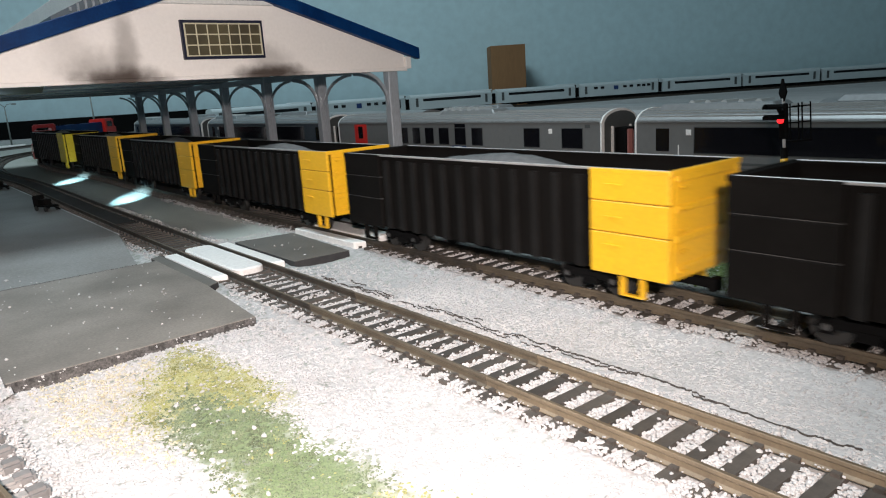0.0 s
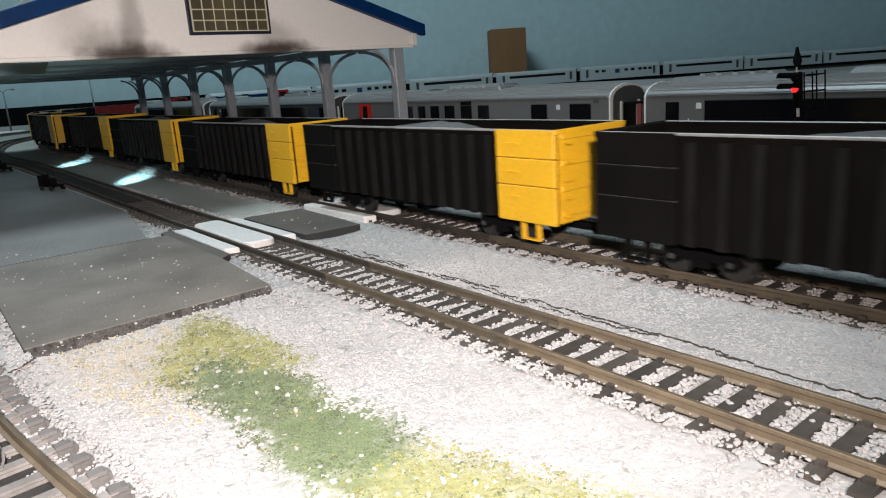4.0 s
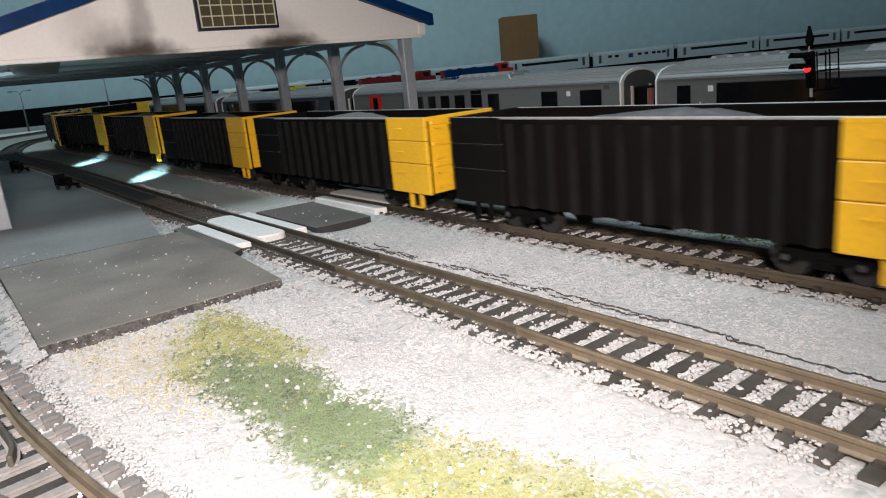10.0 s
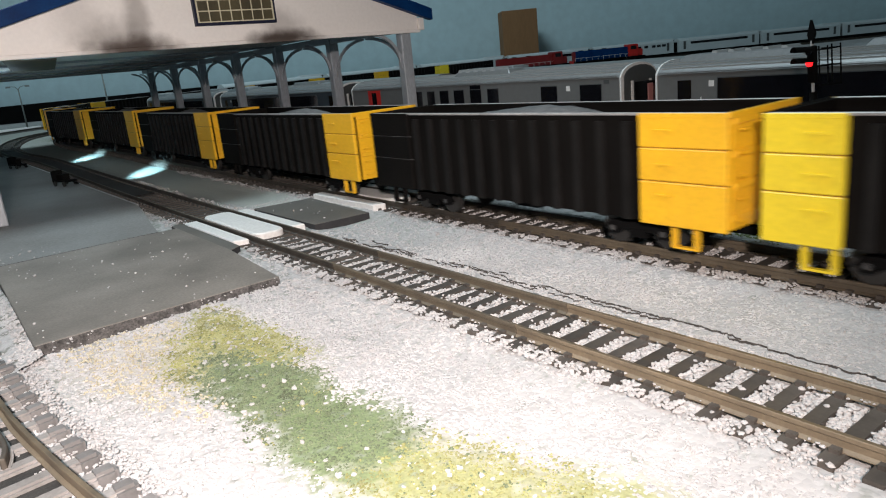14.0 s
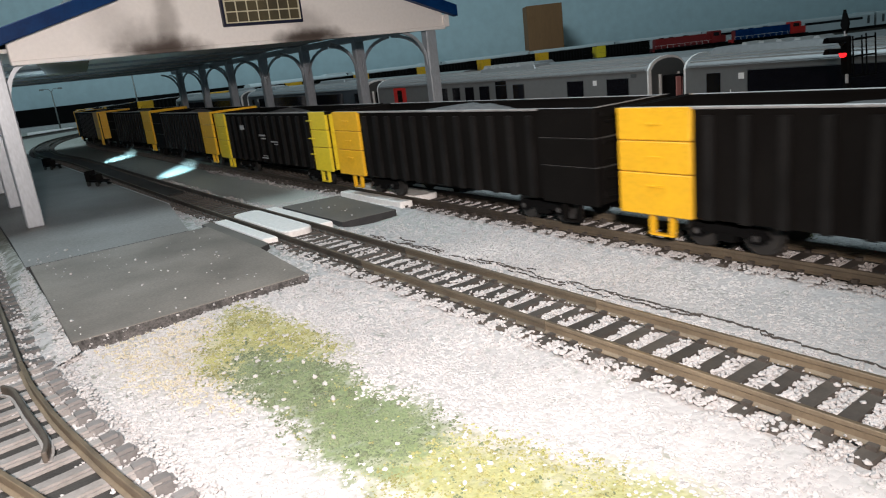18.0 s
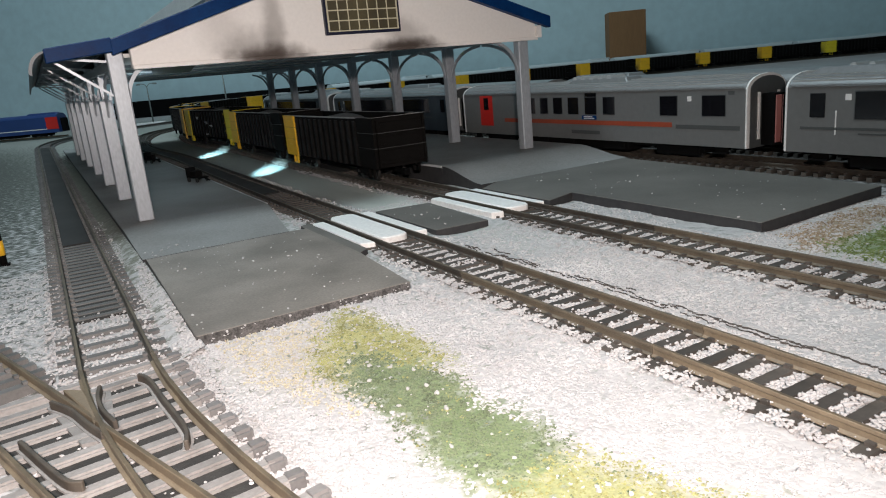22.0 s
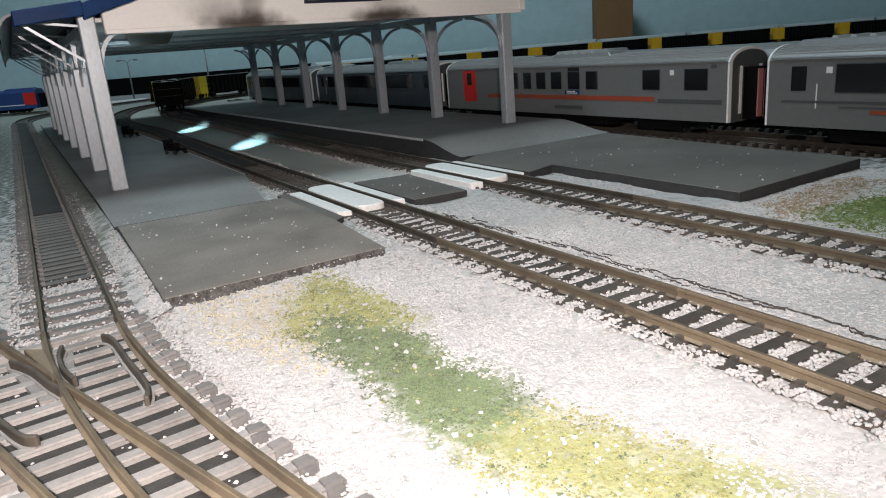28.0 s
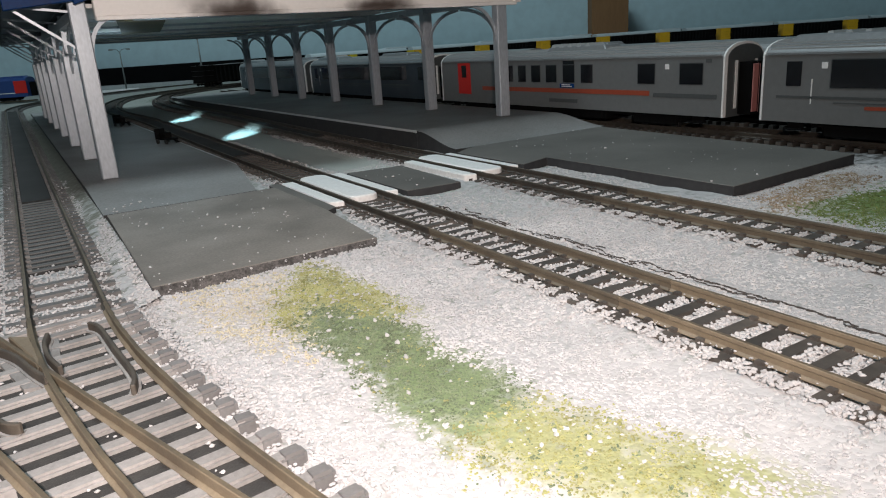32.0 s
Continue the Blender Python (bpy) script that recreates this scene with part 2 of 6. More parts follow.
M_BLUE = material("dark_blue_paint", (0.0015, 0.022, 0.095), 0.45, second=(0.004, 0.045, 0.16), scale=70, fine=700, amount=0.9, specular=0.1)
M_SILVER = material("silver_coach_paint", (0.178, 0.180, 0.178), 0.36, 0.3, second=(0.145, 0.147, 0.147), scale=14, fine=300, amount=0.35)
M_SILVER_ROOF = material("coach_roof_paint", (0.20, 0.205, 0.205), 0.4, 0.2, second=(0.155, 0.16, 0.165), scale=12, fine=500, amount=0.7)
M_GLASS = material("dark_window", (0.006, 0.006, 0.008), 0.12, scale=30, fine=400, specular=0.6)
M_RED = material("red_paint", (0.55, 0.02, 0.015), 0.4, second=(0.45, 0.02, 0.015), scale=40, fine=700)
M_STRIPE = material("orange_red_stripe", (0.30, 0.055, 0.025), 0.4, scale=40, fine=700)
M_DARK_STRIPE = material("dark_grey_stripe", (0.07, 0.075, 0.075), 0.4, scale=40, fine=700)
M_CARTON = material("brown_cardboard", (0.27, 0.14, 0.06), 0.85, second=(0.20, 0.10, 0.045), scale=12, fine=300, stretch=(1, 1, 0.2))
M_POST = material("painted_post", (0.55, 0.56, 0.57), 0.45, second=(0.40, 0.41, 0.42), scale=60, fine=900, amount=0.8)


# ---- the room and the baseboard ----
WALL_N = Vector((0.574, 0.819, 0))  # the back wall's outward side, 2.3 m from the plan's origin
WALL_D = Vector((0.819, -0.574, 0))


def at_wall(along, off, z=0.0):
    return WALL_N * off + WALL_D * along + Vector((0, 0, z))


def slab_between(a, b, off0, off1, z0, z1):
    p = [at_wall(a, off0), at_wall(b, off0), at_wall(b, off1), at_wall(a, off1)]
    return Geo().hexa([(q.x, q.y, z0) for q in p] + [(q.x, q.y, z1) for q in p])


solid("wall_north", slab_between(-40, 40, 23.2, 24.2, -9, 18), M_WALL, "blue-grey painted plaster wall behind the layout", "wall", kind="structure")
solid("wall_south", slab_between(-40, 40, -19, -18, -9, 18), M_WALL, "blue-grey painted plaster wall", "wall", kind="structure")
solid("wall_west", slab_between(-41, -40, -19, 24.2, -9, 18), M_WALL, "blue-grey painted plaster wall", "wall", kind="structure")
solid("wall_east", slab_between(40, 41, -19, 24.2, -9, 18), M_WALL, "blue-grey painted plaster wall", "wall", kind="structure")
solid("ceiling", slab_between(-41, 41, -19, 24.2, 18, 18.5), M_CEIL, "plain white painted ceiling", "ceiling", kind="structure")
solid("floor", slab_between(-41, 41, -19, 24.2, -9.5, -9), M_GREY, "plain grey floor below the layout table", "floor", kind="structure")


# ---- the lines of track ----
BX, CX, LX = 0.70, 2.345, -1.172  # second main, coach siding, goods line; the first main lies on x = 0
RAIL_TOP, TIE_TOP, PITCH = 0.0475, 0.0195, 0.068
ARCS = ((7.42, 0.0), (-13.3, 0.0867), (10.56, 0.3591), (3.285, 1.0711), (20.31, 0.7566), (1000.0, 0.006), (8.0, 0.5))


def climb(s):
    """The mains rise gently past the platforms towards the loop."""
    f = min(max((s - 3.5) / 8.0, 0.0), 1.0)
    return 0.058 * f * f * (3 - 2 * f)


def route(s, side=0.0):
    """The place and heading (clockwise from +y) s along the second main, side to its right."""
    y0, h, z = ARCS[0][0], 0.0, climb(s)
    p = Vector((BX, min(s, y0), z))
    s -= y0
    for radius, angle in ARCS[1:]:
        if s > 0:
            d = min(s / abs(radius), angle)
            e = h + math.copysign(d, radius)
            p += Vector((math.cos(h) - math.cos(e), math.sin(e) - math.sin(h), 0)) * radius
            h, s = e, s - abs(radius) * d
    if s > 0:
        p += Vector((math.sin(h), math.cos(h), 0)) * s
    return p + Vector((math.cos(h), -math.sin(h), 0)) * side, h


def rail(line, name, parent, paint=None):
    """A rail with foot, web and head along a line of points at tie level."""
    outline = [(-0.010, 0), (0.010, 0), (0.010, 0.002), (0.003, 0.006), (0.003, 0.017), (0.0048, 0.0195), (0.0048, 0.0266), (0.0038, 0.028), (-0.0038, 0.028), (-0.0048, 0.0266), (-0.0048, 0.0195), (-0.003, 0.017), (-0.003, 0.006), (-0.010, 0.002)]
    g, n = Geo(), len(outline)
    pts = [Vector(p) for p in line]
    verts, faces = [], [tuple(range(n))]
    for i, p in enumerate(pts):
        d = (pts[min(i + 1, len(pts) - 1)] - pts[max(i - 1, 0)]).normalized()
        side = Vector((d.y, -d.x, 0))
        verts += [p + side * x + Vector((0, 0, TIE_TOP + z - 0.0005)) for x, z in outline]
    for i in range(len(pts) - 1):
        faces += [(n * i + j, n * i + (j + 1) % n, n * i + n + (j + 1) % n, n * i + n + j) for j in range(n)]
    faces.append(tuple(n * len(pts) - 1 - j for j in range(n)))
    g.add(verts, faces)
    ob = part(name, g, paint or M_STEEL, parent)
    ob.data.materials.append(M_HEAD if paint in (None, M_STEEL) else M_HALF_LIT_RAIL)
    for poly in ob.data.polygons:
        if poly.normal.z > 0.6 and poly.center.z > (TIE_TOP + 0.0255) * U:
            poly.material_index = 1
    return ob


def tie_geo(half=0.142, wide=0.029, chairs=True):
    g = Geo().box(-half, half, -wide / 2, wide / 2, -0.02, TIE_TOP)
    for x in (-0.0873, 0.0873) if chairs else ():
        for e in (-1, 1):
            g.box(x + e * 0.0135 - 0.006, x + e * 0.0135 + 0.006, -0.008, 0.008, TIE_TOP - 0.001, TIE_TOP + 0.008)
    return g


TIE = mesh_of("tie", tie_geo(), M_TIE)


def track(label, place, s0, s1, near, step=0.3, lengths=((99, M_DIM_RAIL),)):
    """place(s, side) gives a point and its heading. Ties up to near are pieces; those farther off are joined. lengths:
    where each length of rail ends, its paint, darker as the torchlight fades.
    """
    root = thing("track", label, "railway track", "tracks of the layout", "structure")
    for side in (-0.0873, 0.0873):
        a = s0
        for b, paint in lengths:
            b = min(b, s1)
            n = int((b - a) / step) + 1
            rail([place(a + (b - a) * i / n, side)[0] for i in range(n + 1)], "rail", root, paint)
            a = b + 0.003
    far, s = Geo(), s0 + 0.03
    while s < s1:
        p, h = place(s, 0)
        wob = random.uniform(-0.5, 0.5)
        if -0.8 < s < near:
            again("tie", TIE, root, pose(p.x * U, p.y * U, p.z * U, 0, 0, -math.degrees(h) + wob))
        else:
            far.add([pose(p.x, p.y, p.z, 0, 0, -math.degrees(h)) @ Vector(v) for v in ((-0.15, -0.015, -0.02), (0.15, -0.015, -0.02), (0.15, 0.015, -0.02), (-0.15, 0.015, -0.02), (-0.15, -0.015, TIE_TOP), (0.15, -0.015, TIE_TOP), (0.15, 0.015, TIE_TOP), (-0.15, 0.015, TIE_TOP))],
                    [(4, 5, 6, 7), (0, 1, 5, 4), (1, 2, 6, 5), (2, 3, 7, 6), (3, 0, 4, 7)])
        s += PITCH
    if far.v:
        tagged(part("far_ties", far, M_TIE, root), kind="stuff")
    return root


def straight(x):
    return lambda s, side: (Vector((x + side, s, 0)), 0.0)


track("weathered brown rails on black ties in white ballast", lambda s, side: route(s, side - BX), -0.6, 40, 9.0, 0.3, ((1.16, M_STEEL), (2.02, M_HALF_LIT_RAIL), (99, M_DIM_RAIL)))
track("brown rails on black ties beside the platform", lambda s, side: route(s, side), -19.64, 52, 9.0, 0.3, ((1.98, M_HALF_LIT_RAIL), (99, M_DIM_RAIL)))
track("dark rails of the coach siding in gravel", straight(CX), -0.6, 14, 6.0, 3.0)
track("dark rails behind the coach siding", straight(CX + 0.55), -0.6, 14, -1.0, 3.0)

# goods line with a turnout: its rails bend east towards the points
BEND = ((2.0, 0.0), (1.83, 0.003), (1.56, 0.025), (1.25, 0.070), (1.066, 0.106), (0.905, 0.140), (0.7, 0.187), (0.4, 0.262), (0.0, 0.372), (-0.6, 0.545))


def goods(s, side):
    """The goods line: straight, then bending by BEND."""
    if s >= 13.5:
        h = min((s - 13.5) / 6.0, 1.2)
        p = Vector((LX + 6.0 * (1 - math.cos(h)), 13.5 + 6.0 * math.sin(h), 0)) + Vector((math.sin(h), math.cos(h), 0)) * (s - 13.5 - 6.0 * h)
        return p + Vector((math.cos(h), -math.sin(h), 0)) * side, h
    if s >= 2.0:
        return Vector((LX + side, s, 0)), 0.0
    for (a, u), (b, v) in zip(BEND, BEND[1:]):
        if s >= b:
            f = (a - s) / (a - b)
            slope = (v - u) / (a - b)
            return Vector((LX + u + (v - u) * f + side, s + side * slope * 0.5, 0)), -math.atan(slope)
    return Vector((LX + 0.545 + side, s, 0)), -0.28


def branch(s, side):
    """The branch, leaving to the west away from the points."""
    h = -math.atan(0.31)
    return Vector((-1.327 - 0.31 * (s - 1.625) + side * math.cos(h), s - side * math.sin(h), 0)), h


M_BED = material("dark_bed", (0.018, 0.017, 0.016), 0.9, second=(0.040, 0.038, 0.035), scale=160, fine=1500, amount=0.8, bump=0.0003)
TIE_GOODS = mesh_of("tie", tie_geo(), M_TIE_BROWN)
CLIP = mesh_of("rail_clip", Geo().box(-0.0055, 0.0055, -0.008, 0.008, -0.002, 0.0065), material("pale_rail_clip", (0.20, 0.195, 0.185), 0.6, second=(0.10, 0.096, 0.09), scale=160, fine=1500, amount=0.8))
goods_track = thing("track", "weathered rails of the goods line on brown-grey ties", "railway track", "tracks of the layout", "structure")
for side in (-0.0873, 0.0873):
    rail([goods(-0.5 + 0.1 * i, side)[0] for i in range(26)], "rail", goods_track)
    rail([goods(2.003, side)[0], goods(2.25, side)[0]] + [goods(2.5 + 0.5 * i, side)[0] for i in range(44)], "rail", goods_track, M_DIM_RAIL)
    for s in [2.583 + PITCH * i for i in range(64)]:
        for e in (-1, 1):
            p = goods(s, side + 0.0165 * e)[0]
            again("rail_clip", CLIP, goods_track, pose(p.x * U, p.y * U, TIE_TOP * U, 0, 0, random.uniform(-8, 8)))
for s in [2.067, 2.174, 2.279, 2.394] + [2.583 + PITCH * i for i in range(84)]:
    again("tie", TIE_GOODS, goods_track, pose(LX * U, s * U, 0, 0, 0, random.uniform(-1, 1)))
far = Geo()
for i in range(170):
    p, h = goods(8.3 + PITCH * i, 0)
    far.add([pose(p.x, p.y, p.z, 0, 0, -math.degrees(h)) @ Vector(v) for v in ((-0.15, -0.015, -0.02), (0.15, -0.015, -0.02), (0.15, 0.015, -0.02), (-0.15, 0.015, -0.02), (-0.15, -0.015, TIE_TOP), (0.15, -0.015, TIE_TOP), (0.15, 0.015, TIE_TOP), (-0.15, 0.015, TIE_TOP))],
            [(4, 5, 6, 7), (0, 1, 5, 4), (1, 2, 6, 5), (2, 3, 7, 6), (3, 0, 4, 7)])
tagged(part("far_ties", far, M_TIE_BROWN, goods_track), kind="stuff")
turnout = thing("turnout", "railway turnout with brown rails on weathered grey-brown ties", "railway turnout", "tracks of the layout", "structure")
for side in (-0.0873, 0.0873):
    rail([branch(0.75 + 0.25 * i, side)[0] - Vector((0, 0, 0.0012)) for i in range(12)], "rail", turnout)
TIE_CAP = mesh_of("tie_end", Geo().box(-0.021, 0.023, -0.0185, 0.0185, -0.015, TIE_TOP + 0.005), material("grey_tie_end", (0.175, 0.168, 0.165), 0.7, second=(0.10, 0.096, 0.094), scale=150, fine=1300, amount=0.9, random=0.2), bevel=0.007, segments=2)
s = 0.25
while s < 1.99:
    p, h = goods(s, 0)
    q, _ = branch(s, 0)
    reach = max(0.0, (p.x - q.x))
    g = tie_geo(0.142 + reach / 2, 0.034, False)
    again("tie", mesh_of("tie", g, M_TIE_GREY, bevel=0.005, segments=2), turnout, pose((p.x + q.x) / 2 * U, s * U, 0, 0, 0, 7 + random.uniform(-0.8, 0.8)))
    p = goods(s, 0.131)[0]
    again("tie_end", TIE_CAP, turnout, pose((p.x + 0.006) * U, (s + (0.131 + reach / 2) * math.sin(radians(7))) * U, 0, 0, 0, 7 + random.uniform(-6, 6)))
    s += 0.0785
s = 2.06
while s < 3.4:
    q, h = branch(s, 0)
    again("tie", mesh_of("tie", tie_geo(), M_TIE_BROWN), turnout, pose(q.x * U, q.y * U, 0, 0, 0, -math.degrees(h)))
    s += PITCH
bed = [goods(0.1 + 0.1 * i, 0.095)[0] for i in range(19)] + [branch(1.95 - 0.1 * i, -0.095)[0] for i in range(15)]
part("turnout_bed", Geo().prism([(p.x, p.y) for p in bed], -0.01, 0.0085), M_BED, turnout, "dark bed between the turnout ties")
part("track_bed", Geo().box(LX - 0.08, LX + 0.08, 2.56, 3.96, -0.01, 0.0160), M_BED, goods_track, "dark bed between the ties")
M_GUARD = material("dark_guard_rail", (0.045, 0.037, 0.030), 0.6, second=(0.09, 0.075, 0.058), scale=200, fine=1500, amount=0.8)
# frog with its wing rails, and the guard rails
part("frog", Geo().prism([(-1.305, 1.90), (-1.262, 1.72), (-1.252, 1.64), (-1.245, 1.72), (-1.262, 1.86)], 0.012, 0.046), M_STEEL, turnout, bevel=0.003)
part("frog_plate", Geo().prism([(-1.35, 1.90), (-1.285, 1.62), (-1.215, 1.60), (-1.205, 1.88)], 0.006, 0.0180), M_TIE_GREY, turnout)
for name, line in (("wing_rail", ((-1.226, 1.875), (-1.235, 1.808), (-1.231, 1.721), (-1.213, 1.637))),
                   ("wing_rail", ((-1.333, 1.860), (-1.295, 1.781), (-1.264, 1.670), (-1.240, 1.600))),
                   ("guard_rail", ((-1.136, 1.885), (-1.117, 1.836), (-1.106, 1.697), (-1.090, 1.512), (-1.101, 1.439))),
                   ("guard_rail", ((-1.395, 1.68), (-1.343, 1.512), (-1.314, 1.434), (-1.290, 1.412)))):
    fine = []
    for k in range(len(line) - 1):
        a, b, c, d = (Vector((*line[min(max(k + o, 0), len(line) - 1)], 0)) for o in (-1, 0, 1, 2))
        fine += [0.5 * (2 * b + (c - a) * u + (2 * a - 5 * b + 4 * c - d) * u * u + (3 * b - a - 3 * c + d) * u ** 3) for u in (0, 0.2, 0.4, 0.6, 0.8)]
    fine.append(Vector((*line[-1], 0)))
    bar_ = part(name, Geo().bar([(p.x, p.y, 0.029) for p in fine], 0.010, 0.024), M_GUARD, turnout, bevel=0.002)
    part("rail_foot", Geo().bar([(p.x, p.y, 0.0185) for p in fine], 0.021, 0.005), M_TIE_GREY, bar_)
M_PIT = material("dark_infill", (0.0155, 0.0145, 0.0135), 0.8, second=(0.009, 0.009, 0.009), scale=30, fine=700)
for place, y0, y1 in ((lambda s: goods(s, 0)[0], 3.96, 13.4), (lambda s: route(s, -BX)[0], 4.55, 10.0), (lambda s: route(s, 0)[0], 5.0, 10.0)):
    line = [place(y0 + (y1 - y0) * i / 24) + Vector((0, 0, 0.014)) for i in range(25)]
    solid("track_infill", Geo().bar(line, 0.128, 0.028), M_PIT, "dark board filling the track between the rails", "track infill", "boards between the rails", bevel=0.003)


# ---- ballast ground ----
def ballast_material():
    """Gravel: voronoi stones, broad tints, grass patches in greens and ochres, and painted shade."""
    m = bpy.data.materials.new("white_ballast")
    m.use_nodes = True
    t = m.node_tree
    b = t.nodes["Principled BSDF"]
    b.inputs["Roughness"].default_value = 0.85
    b.inputs["Specular IOR Level"].default_value = 0.2
    co = t.nodes.new("ShaderNodeNewGeometry").outputs["Position"]

    def tex(kind, scale, **extra):
        n = t.nodes.new(kind)
        n.inputs["Scale"].default_value = scale
        if "detail" in extra:
            n.inputs["Detail"].default_value = extra["detail"]
        t.links.new(co, n.inputs["Vector"])
        return n

    stones, broad, tint = tex("ShaderNodeTexVoronoi", 850), tex("ShaderNodeTexNoise", 9, detail=5), tex("ShaderNodeTexNoise", 45, detail=5)
    ramp = t.nodes.new("ShaderNodeValToRGB")
    ramp.color_ramp.elements[0].position, ramp.color_ramp.elements[0].color = 0.30, (0.447, 0.438, 0.438, 1)
    ramp.color_ramp.elements[1].position, ramp.color_ramp.elements[1].color = 0.68, (0.379, 0.369, 0.367, 1)
    t.links.new(broad.outputs[0], ramp.inputs[0])
    hsv = t.nodes.new("ShaderNodeHueSaturation")
    val = t.nodes.new("ShaderNodeMapRange")
    val.inputs[3].default_value, val.inputs[4].default_value = 0.86, 1.10
    t.links.new(stones.outputs["Color"], val.inputs[0])
    t.links.new(val.outputs[0], hsv.inputs["Value"])
    t.links.new(ramp.outputs[0], hsv.inputs["Color"])
    colour = hsv.outputs[0]

    def patch(colour, x, y, rx, ry, turn, tone, edge, weight=1.0):
        """A tone in an uneven oval (metres): scatter material, greyer ground, shade put into the colour."""
        mp = t.nodes.new("ShaderNodeMapping")
        mp.vector_type = "TEXTURE"
        mp.inputs["Location"].default_value = (x * U, y * U, 0)
        mp.inputs["Rotation"].default_value = (0, 0, radians(turn))
        mp.inputs["Scale"].default_value = (rx * U, ry * U, 1)
        t.links.new(co, mp.inputs[0])
        ln = t.nodes.new("ShaderNodeVectorMath")
        ln.operation = "LENGTH"
        t.links.new(mp.outputs[0], ln.inputs[0])
        wob = t.nodes.new("ShaderNodeMath")
        wob.operation = "MULTIPLY_ADD"
        n1 = tex("ShaderNodeTexNoise", 260, detail=6)
        t.links.new(n1.outputs[0], wob.inputs[0])
        wob.inputs[1].default_value = 1.9
        t.links.new(ln.outputs["Value"], wob.inputs[2])
        mask = t.nodes.new("ShaderNodeMapRange")
        mask.inputs[1].default_value, mask.inputs[2].default_value = 2.0 + edge, 2.0 - edge
        mask.inputs[3].default_value, mask.inputs[4].default_value = 0.0, weight
        t.links.new(wob.outputs[0], mask.inputs[0])
        mix = t.nodes.new("ShaderNodeMix")
        mix.data_type = "RGBA"
        t.links.new(mask.outputs[0], mix.inputs[0])
        t.links.new(colour, mix.inputs[6])
        grain = t.nodes.new("ShaderNodeValToRGB")
        grain.color_ramp.elements[0].color = (*[c * 0.55 for c in tone], 1)
        grain.color_ramp.elements[1].color = (*[min(1, c * 1.35) for c in tone], 1)
        n2 = tex("ShaderNodeTexNoise", 1500, detail=3)
        t.links.new(n2.outputs[0], grain.inputs[0])
        t.links.new(grain.outputs[0], mix.inputs[7])
        return mix.outputs[2]

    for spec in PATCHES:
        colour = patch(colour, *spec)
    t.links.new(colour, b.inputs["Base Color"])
    bp = t.nodes.new("ShaderNodeBump")
    bp.inputs["Strength"].default_value, bp.inputs["Distance"].default_value = 0.8, 0.0002
    add = t.nodes.new("ShaderNodeMath")
    add.operation = "MULTIPLY_ADD"
    add.inputs[1].default_value = -1.0
    t.links.new(stones.outputs["Distance"], add.inputs[0])
    t.links.new(tint.outputs[0], add.inputs[2])
    t.links.new(add.outputs[0], bp.inputs["Height"])
    t.links.new(bp.outputs[0], b.inputs["Normal"])
    return m


# x, y, half-widths, turn, tone, softness of the edge, weight
PATCHES = [
    (-0.72, 1.80, 0.20, 0.24, 0, (0.46, 0.41, 0.32), 0.45, 0.5),
    (-0.62, 1.70, 0.11, 0.17, 0, (0.36, 0.34, 0.15), 0.40, 0.7),
    (-0.52, 1.76, 0.085, 0.28, 8, (0.37, 0.36, 0.15), 0.40, 0.8),
    (-0.545, 0.83, 0.090, 0.23, 18, (0.30, 0.305, 0.13), 0.45, 0.9),
    (-0.40, 0.60, 0.07, 0.11, 0, (0.30, 0.31, 0.13), 0.45, 0.85),
    (-0.60, 1.40, 0.100, 0.27, 3, (0.17, 0.22, 0.11), 0.30, 0.95),
    (-0.59, 1.12, 0.115, 0.17, -12, (0.17, 0.22, 0.11), 0.30, 0.95),
    (1.36, 1.57, 0.42, 0.085, 15, (0.28, 0.21, 0.12), 0.35, 0.85),
    (1.52, 1.28, 0.45, 0.18, 0, (0.13, 0.19, 0.06), 0.30, 1.0),
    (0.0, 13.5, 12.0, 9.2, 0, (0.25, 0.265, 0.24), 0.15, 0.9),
    (0.38, 4.3, 0.14, 1.2, 0, (0.46, 0.48, 0.43), 0.4, 0.9),
    (0.38, 5.6, 0.15, 2.6, 0, (0.42, 0.45, 0.42), 0.35, 0.9),
    # ground west of the goods line, darkened in colour against the ceiling light
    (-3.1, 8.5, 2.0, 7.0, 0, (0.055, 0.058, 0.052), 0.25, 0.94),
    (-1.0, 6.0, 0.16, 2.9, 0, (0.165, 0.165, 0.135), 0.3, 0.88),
    (1.5, 11.9, 0.7, 1.0, 0, (0.07, 0.10, 0.05), 0.3, 0.9),
    # shade below the parked coaches, painted into the gravel
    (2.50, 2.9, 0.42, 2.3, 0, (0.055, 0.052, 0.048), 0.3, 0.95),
]
M_BALLAST = ballast_material()

ground = Geo()
NX, NY = 150, 160
xs = [-2.2 + 4.6 * i / NX for i in range(NX + 1)]
ys = [-0.4 + 5.4 * i / NY for i in range(NY + 1)]


